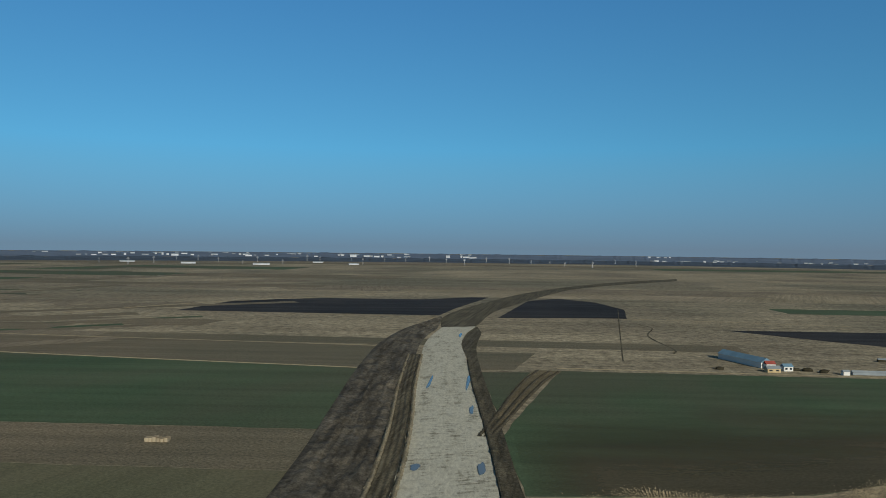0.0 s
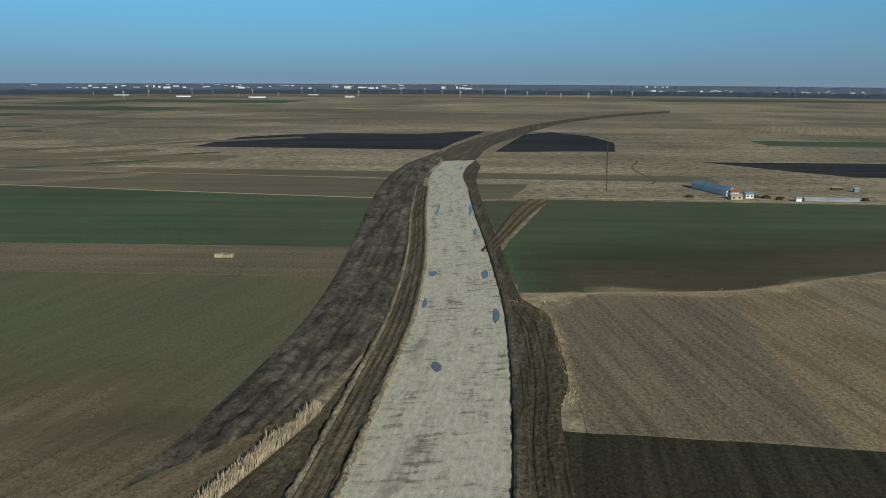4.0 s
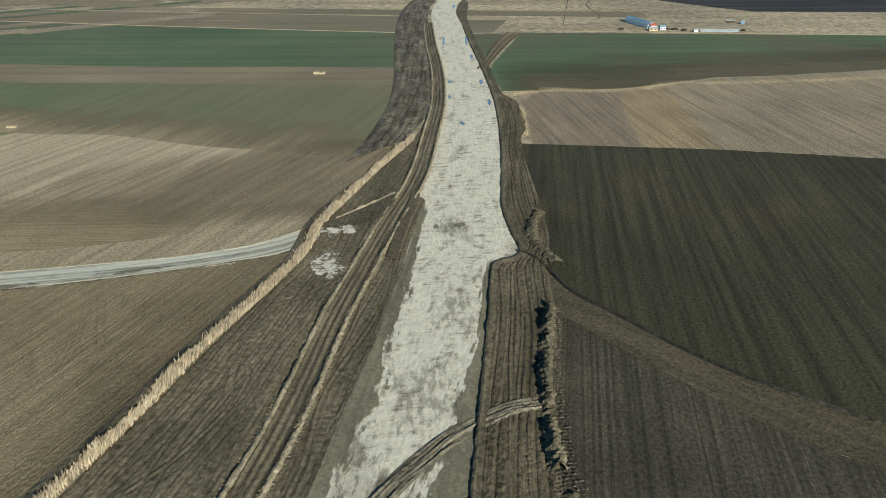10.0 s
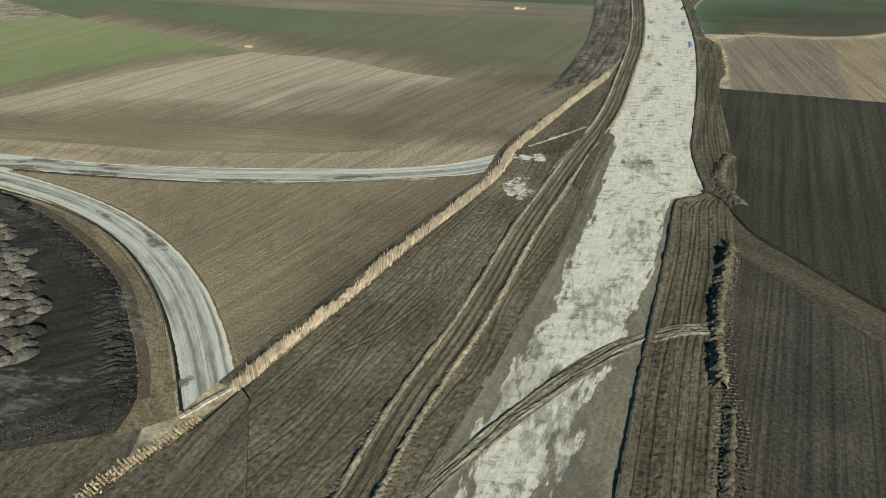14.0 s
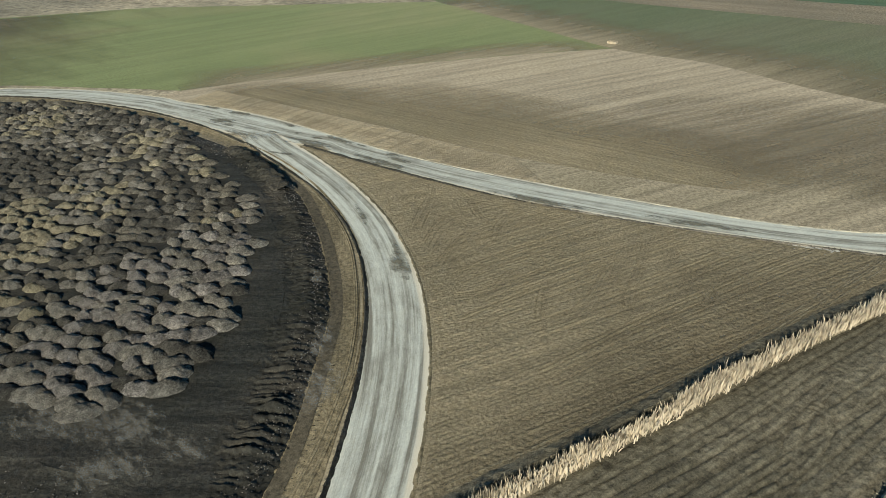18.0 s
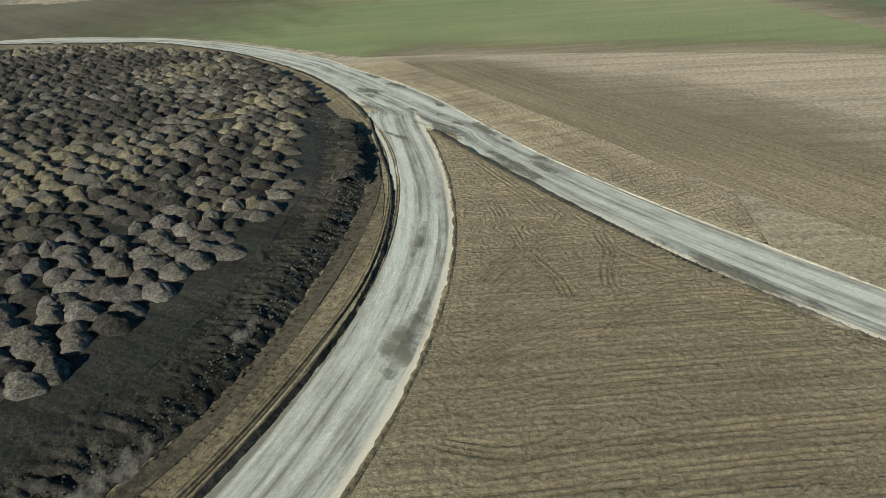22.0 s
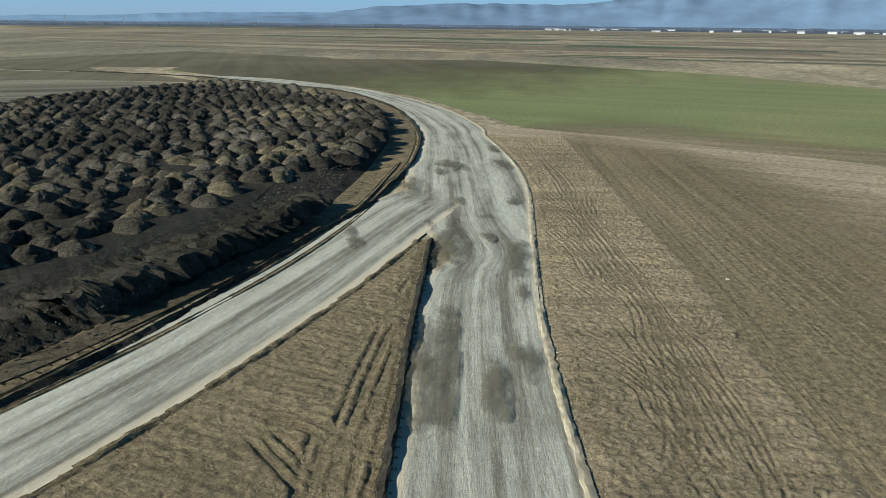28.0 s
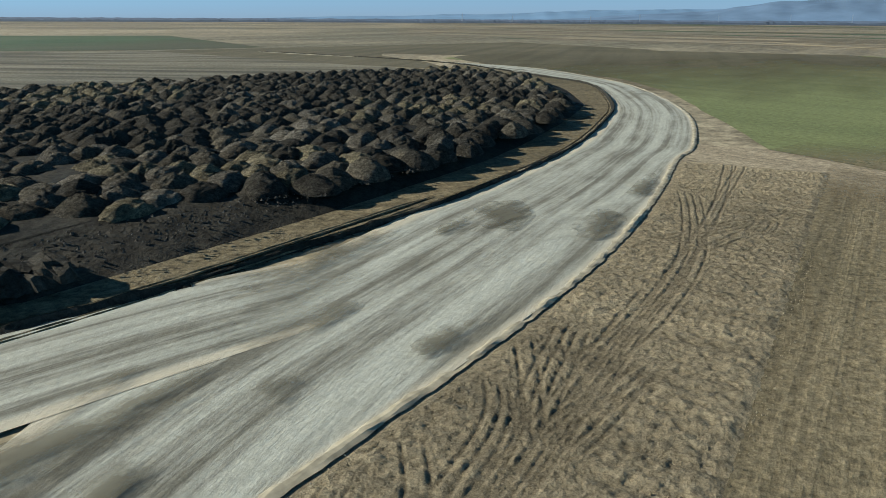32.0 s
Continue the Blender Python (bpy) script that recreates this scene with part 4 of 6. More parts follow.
tagged(ribbon("damp_margin", [(-34.7, 35.0), (-26.6, 59.4), (-25.3, 67.0), (-23.3, 78.2), (-21.5, 88.8), (-19.3, 103.1), (-17.0, 120.0), (-14.7, 140.0), (-13.3, 160.0), (-12.6, 176.0)], [(-22.0, 35.0), (-17.0, 59.4), (-17.4, 67.0), (-17.6, 78.2), (-15.8, 88.8), (-13.0, 103.1), (-12.5, 120.0), (-10.6, 140.0), (-10.4, 160.0), (-10.2, 176.0)], 0.2, M["olive_veil"], 1.5, 12), "damp grey-olive margin of the roadbed", "damp margin", kind="structure")
tagged(ribbon("damp_margin", [(-7.0, 35.0), (-4.1, 58.4), (-3.0, 70.0), (-1.5, 90.0), (-0.2, 105.0), (1.2, 122.0), (2.4, 140.0), (3.6, 149.0)], [(-19.0, 35.0), (-17.5, 58.4), (-15.5, 70.0), (-12.0, 86.0), (-6.6, 98.0), (-3.4, 112.0), (-1.0, 126.0), (0.6, 146.0)], 0.204, M["olive_veil"], 1.5, 14), "damp grey-olive margin of the roadbed", "damp margin", kind="structure")


def churn(amount, scale=0.3):
    def f(x, y, u, run, w):
        edge = min(u, 1 - u) * 6
        ruts = 0.5 * hn(u * w * 1.1, run * 0.03, 1.0, 4) + 0.5 * hn(x, y, scale, 6)
        return max(-0.05, min(1.0, edge) * amount * (ruts + 0.25))
    return f


def short(p, a, b):
    return [q for q in p if a <= q[1] <= b]


R_OUT = [(-2.5, -60.0), (3.5, 10.0), (5.5, 35.0), (7.4, 59.4), (9.4, 85.6), (9.9, 97.8), (13.0, 121.2), (13.7, 132.2), (13.8, 146.1), (15.5, 159.0), (15.5, 176.7), (14.3, 207.7), (14.6, 227.2), (16.8, 239.1), (16.6, 262.4), (15.7, 270.5), (11.7, 279.2), (8.4, 323.8), (0.5, 438.2), (1.4, 502.7)]
tagged(ribbon("dirt_verge", [(x + 0.3, y) for x, y in PLAT_R], R_OUT, 0.09, M["dirt_d"], 1.0, 16, churn(0.12)), "churned dark dirt verge with deep wheel ruts", "dirt", kind="structure")
LEFT_IN = [(x - 0.3, y) for x, y in PLAT_L]
LEFT_OUT = [(-80.0, -60.0), (-68.0, 10.0), (-64.7, 30.3), (-61.1, 56.3), (-57.3, 66.2), (-54.0, 76.0), (-50.3, 90.0), (-46.3, 105.0), (-42.6, 120.0), (-37.8, 136.0), (-34.2, 150.0), (-32.9, 166.0), (-28.4, 184.0), (-23.1, 204.0), (-17.8, 222.0), (-15.0, 240.0), (-12.2, 262.0)]
tagged(ribbon("dirt_verge", LEFT_OUT, short(LEFT_IN, -70, 262), 0.07, M["dirt"], 1.0, 20, churn(0.1)), "wide strip of bare rutted dirt between reeds and roadbed", "dirt", kind="structure")
STRIP_OUT = [(-34.0, 205.0), (-30.0, 235.0), (-28.0, 266.0), (-29.0, 300.0), (-32.0, 340.0), (-35.5, 385.0), (-38.0, 430.0), (-38.5, 470.0), (-34.0, 520.0), (-22.5, 572.0)]
STRIP_IN = [(-19.5, 224.0), (-16.0, 240.0), (-13.0, 262.0), (-12.8, 290.0), (-14.5, 320.0), (-18.0, 370.0), (-20.5, 420.0), (-22.3, 460.0), (-21.8, 490.0), (-19.8, 520.0), (-21.2, 571.0)]
tagged(ribbon("topsoil_bank", STRIP_OUT, STRIP_IN, 0.12, M["topsoil"], 1.2, 26, churn(1.1, 0.22)), "long low bank of dark stripped topsoil", "topsoil", kind="structure")
HAUL = [(-37.0, 35.0), (-32.3, 59.2), (-31.8, 68.0), (-30.5, 79.4), (-28.1, 93.2), (-26.3, 108.6), (-24.9, 125.3), (-22.3, 143.2), (-19.0, 165.2), (-15.3, 186.3), (-13.4, 205.0), (-11.8, 240.0), (-11.0, 262.0), (-11.5, 290.0), (-13.5, 325.0), (-17.5, 372.0), (-21.2, 430.0)]
line = smooth_line(HAUL, 1.0)
s = side_of(line)


def rutted(x, y, u, run, w):
    return 0.10 * math.cos(u * 6.28 * 3) + 0.06 * hn(x, y, 0.5, 1)


tagged(ribbon("dirt_track", line - s * 1.7, line + s * 1.7, 0.32, M["track"], 1.0, 14, rutted), "brown rutted dirt haul track beside the roadbed", "dirt track", kind="structure")
for off, lab in ((-2.3, "low crumbly soil ridge beside the dirt track"), (2.3, "low crumbly soil ridge beside the dirt track")):
    edge = line + s * off
    tagged(bank("soil_ridge", [tuple(q) for q in edge[::12]], [(-0.5, 0.2), (-0.3, 0.5), (-0.1, 0.66), (0.12, 0.7), (0.3, 0.5), (0.5, 0.2)], M["ridge"], 0.25, 0.3, seed=off), lab, "soil ridge", kind="structure")
TRACK_T = [(8.3, 152.5), (12.0, 148.9), (17.1, 136.3), (25.1, 126.5), (37.5, 112.6), (53.6, 100.9), (92.0, 78.0)]
TRACK_B = [(9.1, 133.8), (12.4, 130.1), (19.9, 120.9), (33.7, 105.1), (46.4, 93.7), (62.0, 86.5), (88.0, 71.0)]
tagged(ribbon("farm_track", TRACK_T, TRACK_B, 0.13, M["farm"], 2.0, 6, dip), "brown curved farm track between dark fields", "track", kind="structure")
def combed(x, y, u, run, w):
    edge = min(1.0, min(u, 1 - u) * 8)
    return edge * (0.05 * math.sin(u * w * 6.283 / 0.7 + 5 * hn(x, y, 0.2, 4)) * (0.6 + 1.2 * hn(x, y, 0.25, 2)) + 0.22 * hn(u * w * 1.3, run * 0.12, 1.0, 9) + 0.10 * hn(x, y, 1.3, 6)) - 0.1 * (1 - edge)


tagged(ribbon("mud_crossing", [(-33.2, 54.6), (-26.6, 61.9), (-22.3, 70.2), (-17.3, 79.3), (-11.5, 89.1), (-4.9, 97.3), (3.4, 103.5), (8.4, 105)],
              [(-31.2, 51.6), (-25.6, 58.2), (-21.1, 66.7), (-16.3, 75.7), (-10.5, 85), (-4.4, 93.4), (3.4, 100), (8.4, 102)], 0.3, M["mud"], 0.3, 40, combed), "muddy wheel tracks crossing the roadbed", "mud", kind="structure")

tagged(bank("track_bank", TRACK_T, [(-0.7, 0.05), (-0.3, 0.4), (0.0, 0.5), (0.15, 0.3), (0.4, 0.05)], M["spoil"], 0.4, 0.15, seed=5.5), "thin dark ditch edge along the farm track", "bank", kind="structure")
# tan verges between the gravel roads and the spoil pad
tagged(ribbon("verge", [(x, y - 0.8) for x, y in CURVE_L], [(x, y - 1.0) for x, y in reversed(PAD[:11])], 0.06, M["verge"], 0.8, 16, churn(0.04, 0.45)), "tan rutted verge between road and spoil pad", "verge", kind="structure")
tagged(ribbon("verge", [(x, y - 0.8) for x, y in LOOP_I[:-3]], [(-149.5, 117.8), (-171.1, 117.6), (-187.8, 115.7), (-199.4, 113), (-233.9, 101.8), (-257.6, 84.8), (-275.8, 55.8), (-280.8, 49.8)], 0.055, M["verge"], 1.2, 10, churn(0.05, 0.4)), "tan rutted verge inside the bend", "verge", kind="structure")

# distant curve of the roadbed
FT = [(-18.5, 522.0), (-20.7, 570.3), (-13.7, 623.5), (3.6, 694.2), (26.6, 776.5), (55.1, 852.1), (89.3, 926.5), (154.1, 1038.5), (247.9, 1155.7)]
FB = [(-1.8, 527.0), (7.1, 608.4), (22.8, 673.3), (48.9, 768.0), (82.6, 867.4), (142.9, 973.4), (231.4, 1088.5)]
tagged(ribbon("far_roadbed", FT, FB, 0.14, M["track"], 6, 4), "distant brown curve of the roadbed", "roadbed", kind="structure")

# ---- gravel roads ----
tagged(ribbon("gravel_road", ROAD_N, [(-31.5, 157.6)] + ROAD_S[1:-1] + [(-140.6, 129.6), (-150.3, 125.3)] + LOOP_I[1:], 0.12, M["gravel"], 1.4, 10, dip), "grey gravel haul road with pale edges and damp streaks", "gravel road", kind="structure")
tagged(ribbon("gravel_road", [(-163.3, 124.1)] + CURVE_L, [(-157.7, 129.7)] + CURVE_R, 0.13, M["gravel_f"], 1.4, 10, dip), "grey gravel road curving to the reed ditch", "gravel road", kind="structure")

# banks along the gravel roads
RIM = [(-0.05, 0.02), (0.0, 0.28), (0.06, 0.32), (0.16, 0.26), (0.28, 0.17), (0.4, 0.04)]
THIN = [(-0.06, 0.03), (0.0, 0.28), (0.1, 0.33), (0.3, 0.2), (0.6, 0.03)]
LOW = [(-0.2, 0.08), (-0.05, 0.12), (0.08, 0.125), (0.2, 0.09), (0.32, 0.03)]
# cut banks take the near-black spoil colour to paint their shaded faces
for pts, prof, mat, flip, lab in ((ROAD_N[1:], LOW, "stone", True, "pale gravel edge along the road"), (ROAD_S[8:], RIM, "spoil", False, "cut earth bank along the road, coloured dark for its shade"), (ROAD_S[1:9], LOW, "topsoil", False, "low earth bank along the road"),
                                  (CURVE_R, LOW, "verge", True, "low earth bank along the curved road"), (CURVE_L, THIN, "spoil", False, "cut earth bank along the curved road"),
                                  (LOOP_I, RIM, "spoil", False, "cut bank inside the bend, coloured dark for its shade")):
    p = list(reversed(pts)) if flip else pts
    # the profile runs to the side away from the road
    q = p if flip else list(reversed(p))
    tagged(bank("road_bank", q, prof, M[mat], 0.25, 0.11, seed=len(pts), ease=26.0 if pts == ROAD_S[8:] else 0.0), lab, "bank", kind="structure")
bank_edge = [(0.0, 0.05), (0.08, 0.55), (0.4, 0.65), (1.0, 0.4), (1.8, 0.05)]
tagged(bank("roadbed_bank", [q for q in PLAT_R if 144 < q[1] < 450], [(0.0, 0.05), (0.15, 0.42), (0.5, 0.5), (1.2, 0.3), (2.0, 0.05)], M["dirt_d"], 0.8, 0.2, seed=3.1), "low dark edge of the roadbed", "bank", kind="structure")
tagged(bank("roadbed_bank", [q for q in PLAT_R if q[1] < 150], bank_edge, M["dirt_d"], 0.8, 0.2, seed=3.3), "steep dark cut edge of the roadbed", "bank", kind="structure")
tagged(bank("roadbed_bank", [q for q in reversed(PLAT_L) if 60 < q[1] < 450], [(0.0, 0.05), (0.3, 0.3), (0.9, 0.3), (1.6, 0.05)], M["dirt"], 0.8, 0.2, seed=4.3), "low earth edge of the roadbed", "bank", kind="structure")

# ---- spoil pad ----
def pad():
    line = smooth_line(PAD + PAD[:1], 1.0)
    right = side_of(line)
    n = len(line) - 1
    verts, faces = [], []
    for ring, (o, h) in enumerate(((0.0, 0.0), (1.4, 0.4), (3.6, 0.85), (5.2, 0.95))):
        for i in range(n):
            k = 1 + 0.5 * hn(*line[i], 0.3, ring)
            x, y = line[i] - right[i] * o * PAD_SIDE * k
            verts.append((x, y, h * k + (0.15 * hn(x, y, 0.5, 7) if ring else 0)))
    for r in range(3):
        for i in range(n):
            a, b = r * n + i, r * n + (i + 1) % n
            faces.append((a, b, b + n, a + n) if PAD_SIDE > 0 else (a, a + n, b + n, b))
    faces.append(tuple(range(3 * n, 4 * n)))
    ob = link_mesh("spoil_pad", verts, faces, M["spoil"])
    bm = bmesh.new()
    bm.from_mesh(ob.data)
    bmesh.ops.triangulate(bm, faces=[f for f in bm.faces if len(f.verts) > 4])
    bmesh.ops.recalc_face_normals(bm, faces=bm.faces)
    bm.to_mesh(ob.data)
    bm.free()
    return ob


area = sum(PAD[i - 1][0] * PAD[i][1] - PAD[i][0] * PAD[i - 1][1] for i in range(len(PAD)))
PAD_SIDE = -1.0 if area < 0 else 1.0
tagged(pad(), "flat graded pad of dark spoil soil", "spoil pad", kind="structure")


RILL = PAD[1:11]


def rill(x, y, u, run, w):
    """The pad's side slope, washed into fingers."""
    rise = 0.95 * min(1.0, u * 2.4)
    finger = hn(run * 1.5 + u * 1.6, u * 1.4, 1.0, 3.0) + 0.5 * hn(run * 1.9 + u * 2.0, u * 2.5, 1.0, 5.0)
    mask = max(0.0, 0.55 + 1.2 * hn(x, y, 0.07, 6.0)) * math.sin(math.pi * min(1.0, 0.08 + u * 0.95))
    return rise * (1 + 0.2 * hn(x, y, 0.3, 1.0)) + 0.6 * finger * mask + 0.2 * hn(x, y, 1.5, 2.0) + 0.14 * hn(x, y, 3.4, 4.0)


rill_line = smooth_line(RILL, 1.0)
rill_in = rill_line - side_of(rill_line) * 6.5 * PAD_SIDE
tagged(ribbon("spoil_slope", [tuple(q) for q in rill_line[::6]], [tuple(q) for q in rill_in[::6]], 0.06, M["spoil"], 0.2, 22, rill), "dark slope of spoil washed into rills", "spoil slope", kind="structure")

foot = smooth_line(PAD[1:11], 1.0)
foot_r = side_of(foot) * PAD_SIDE
tagged(ribbon("dirt_track", [tuple(q) for q in (foot + foot_r * 0.1)[::8]], [tuple(q) for q in (foot + foot_r * 1.7)[::8]], 0.14, M["farm"], 1.0, 8, dip), "damp dark track along the foot of the spoil pad", "dirt track", kind="structure")

# ---- spoil heaps ----
HEAP_M = [plain("spoil_heap_soil_" + k, c, 1.0, 0.5, 1.2) for k, c in (("dark", (0.072, 0.067, 0.055)), ("brown", (0.132, 0.119, 0.092)), ("grey", (0.165, 0.152, 0.125)), ("tan", (0.215, 0.189, 0.126)), ("pale", (0.165, 0.151, 0.132)))]
for m in HEAP_M:
    n, l, b = m.node_tree.nodes, m.node_tree.links, m.node_tree.nodes["Principled BSDF"]
    bump = n.new("ShaderNodeBump")
    bump.inputs["Strength"].default_value = 1.0
    bump.inputs["Distance"].default_value = 0.5
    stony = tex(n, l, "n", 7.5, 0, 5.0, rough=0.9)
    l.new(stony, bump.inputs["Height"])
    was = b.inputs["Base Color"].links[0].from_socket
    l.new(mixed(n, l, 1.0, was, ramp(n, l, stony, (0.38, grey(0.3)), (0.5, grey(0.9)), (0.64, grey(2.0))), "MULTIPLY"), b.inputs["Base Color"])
    l.new(bump.outputs[0], b.inputs["Normal"])


def heap_shape(seed, n=30, rings=11):
    """A tipped load of soil: a steep rounded mound with a short crest and a crumbly skin."""
    verts, faces = [], []
    r = random.Random(seed)
    lean, ridge = r.uniform(-0.35, 0.35), r.uniform(1.1, 1.5)

    def lump(x, y):
        return 0.16 * hn(x, y, 1.7, seed * 1.7) + 0.15 * hn(x, y, 3.8, seed * 2.3) + 0.12 * hn(x, y, 7.5, seed)

    for k in range(rings):
        f = k / rings
        for i in range(n):
            a = 2 * math.pi * i / n
            rad = (1 - f) * (1 + 0.22 * hn(math.cos(a) * 1.4, math.sin(a) * 1.4, 1.0, seed * 3.1) + 0.10 * hn(math.cos(a) * 5, math.sin(a) * 5, 1.0, seed * 1.3))
            x, y = rad * math.cos(a) * ridge + lean * f * 0.5, rad * math.sin(a) / ridge ** 0.5
            z = 1 - (1 - f) ** 1.8
            verts.append((x, y, z + lump(x, y) * min(1.0, 0.3 + f * 2) if k else -0.12))
    verts.append((lean * 0.5, 0, 0.98))
    for k in range(rings - 1):
        for i in range(n):
            a, b = k * n + i, k * n + (i + 1) % n
            faces.append((a, b, b + n, a + n))
    top = (rings - 1) * n
    for i in range(n):
        faces.append((top + i, top + (i + 1) % n, rings * n))
    return verts, faces


SHAPES = [heap_shape(s + 1) for s in range(9)]
MESHES = {}
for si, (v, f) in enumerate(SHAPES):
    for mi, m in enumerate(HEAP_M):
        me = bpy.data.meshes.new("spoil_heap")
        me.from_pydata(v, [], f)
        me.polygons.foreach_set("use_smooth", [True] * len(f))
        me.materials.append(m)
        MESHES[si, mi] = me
heap_rng = random.Random(11)
spots = []
ax, ay = Vector((math.cos(radians(24)), math.sin(radians(24)))), Vector((-math.sin(radians(24)), math.cos(radians(24))))
for a in range(-80, 81):
    for b in range(-50, 51):
        p = Vector((-178, 79)) + ax * (a * 2.9 + (b % 2) * 1.4 + heap_rng.uniform(-0.9, 0.9)) + ay * (b * 2.45 + heap_rng.uniform(-0.8, 0.8))
        if inside(p.x, p.y, HEAPS) and heap_rng.random() > 0.03:
            spots.append((p.x, p.y, heap_rng.random(), heap_rng.random(), heap_rng.random()))


def near_line(x, y):
    return min((x - px) ** 2 + (y - py) ** 2 for px, py in CURVE_L + LOOP_I[:5])


spots.sort(key=lambda s: near_line(s[0], s[1]))
WORDS = ("dark spoil heap of dumped topsoil", "brown spoil heap of dumped soil", "grey stony spoil heap of dumped soil", "tan spoil heap of dumped subsoil", "pale stony spoil heap of dumped rubble")
rest_v, rest_f, rest_i = [], [], []
for k, (x, y, a, b, c) in enumerate(spots):
    tone = 0.75 * hn(x, y, 0.042, 2.5) + 0.72 * (c - 0.5) + 0.22 * math.exp(-((x + 165) ** 2 + (y - 95) ** 2) / 900)
    edge = math.sqrt(near_line(x, y))
    mi = 0 if tone < -0.12 else 1 if tone < 0.1 else 2 if tone < 0.27 else 3
    if edge < 40 and c > 0.12 and x > -122:
        mi = 4 if c > 0.55 else 2
    near_rim = 1.06 if edge < 44 and x > -128 else 1.0
    size, high = (1.38 + 0.5 * a) * near_rim, (0.72 + 0.42 * b) * near_rim
    m = Matrix.LocRotScale((x, y, 0.9), Euler((0, 0, 24 * math.pi / 180 + (a - 0.5) * 1.2 + (math.pi if b > 0.5 else 0))), (size, size, high))
    if k < 300:
        ob = new("spoil_heap", MESHES[(k * 7 + int(a * 50)) % 9, mi])
        ob.matrix_world = m
        tagged(ob, WORDS[mi], "spoil heap", "spoil heaps on the pad")
    else:
        v, f = SHAPES[(k * 5 + int(b * 50)) % 9]
        o = len(rest_v)
        rest_v += [tuple(m @ Vector(q)) for q in v]
        rest_f += [tuple(i + o for i in q) for q in f]
        rest_i += [mi] * len(f)
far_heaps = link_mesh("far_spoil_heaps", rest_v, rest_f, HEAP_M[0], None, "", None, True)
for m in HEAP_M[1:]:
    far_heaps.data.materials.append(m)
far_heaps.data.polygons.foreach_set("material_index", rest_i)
tagged(far_heaps, "hundreds of dark spoil heaps dumped in rows", "spoil heaps", kind="stuff")

for x, y, rx, ry, an in ((-76.4, 81.6, 2.2, 3.4, 30), (-86.8, 65.2, 7.0, 3.6, 30), (-92.6, 62.3, 6.0, 5.0, 20), (-82.3, 61, 4.4, 2.6, 30), (-78.3, 68, 2.6, 1.6, 10), (-83, 86.8, 4.0, 1.4, 140), (-95.1, 95.3, 2.6, 1.0, 150)):
    tagged(blob("silt_patch", x, y, rx, ry, an, 1.18, M["padsilt"], seed=x), "greyish dried smear on the dark pad", "silt", kind="structure")
# long low ridge of pushed soil at the pad's edge
tagged(bank("spoil_ridge", [(-125.4, 111), (-133.5, 113.5), (-143.8, 115.9), (-152.2, 117)], [(-2.2, 0.7), (-1.6, 1.1), (-1.1, 1.3), (-0.6, 1.5), (-0.2, 1.55), (0.2, 1.5), (0.6, 1.4), (1.1, 1.1), (1.7, 0.6)], M["spoil"], 0.2, 0.7, seed=2.2), "low ridge of pushed dark soil", "soil ridge", kind="structure")

# ---- reeds along the ditch ----
def reed_belt(line_pts, width, count, tall, mat, name, label, seed):
    r = random.Random(seed)
    line = smooth_line(line_pts, 0.5)
    right = side_of(line)
    verts, faces = [], []
    for _ in range(count):
        i = r.randrange(len(line))
        dens = 0.5 + 0.9 * hn(*line[i], 0.16, seed)
        if r.random() > dens + 0.2:
            continue
        o = r.gauss(0, width * 0.36)
        x, y = line[i] + right[i] * o
        h = tall * r.uniform(0.55, 1.1) * (0.75 + 0.45 * dens)
        a = r.uniform(0, math.pi)
        w = r.uniform(0.03, 0.065)
        dx, dy = math.cos(a) * w, math.sin(a) * w
        bx, by = r.gauss(0.12, 0.22), r.gauss(0.05, 0.22)
        k = len(verts)
        verts += [(x - dx, y - dy, 0.0), (x + dx, y + dy, 0.0), (x + dx * 1.3 + bx * 0.5, y + dy * 1.3 + by * 0.5, h * 0.65), (x - dx * 1.3 + bx * 0.5, y - dy * 1.3 + by * 0.5, h * 0.65), (x + bx, y + by, h)]
        faces += [(k, k + 1, k + 2, k + 3), (k + 3, k + 2, k + 4)]
    return tagged(link_mesh(name, verts, faces, mat), label, "reeds", kind="stuff")


reed_belt(REED, 1.05, 26000, 1.6, M["reed"], "reed_belt", "belt of tall dry golden reeds along a ditch", 5)
reed_belt(REED2, 1.6, 2200, 0.35, M["grass"], "reed_belt", "thin dry grass along the ditch", 6)
reed_belt([(9.3, 275.2), (15.5, 278.5), (22, 281.9), (28.5, 286.3), (46.1, 284.4), (63.9, 288.2), (79.4, 298.4), (92.1, 297.1), (135, 303.1), (183.3, 312.3)], 4.0, 14000, 0.2, M["grass"], "scrub_belt", "pale dry scrub between two fields", 7)
reed_belt([(16.3, 229.4), (17.1, 246.7), (16.6, 263.4), (13.3, 272.4), (17.4, 280.6)], 1.6, 1800, 0.25, M["grass"], "scrub_belt", "pale dry grass on a low bank", 8)
tagged(bank("ditch_bank", REED[2:], [(1.2, 0.1), (1.7, 0.35), (2.3, 0.3), (3.2, 0.1)], M["dirt"], 0.7, 0.2, seed=9.1), "dark ditch edge beside the reeds", "bank", kind="structure")
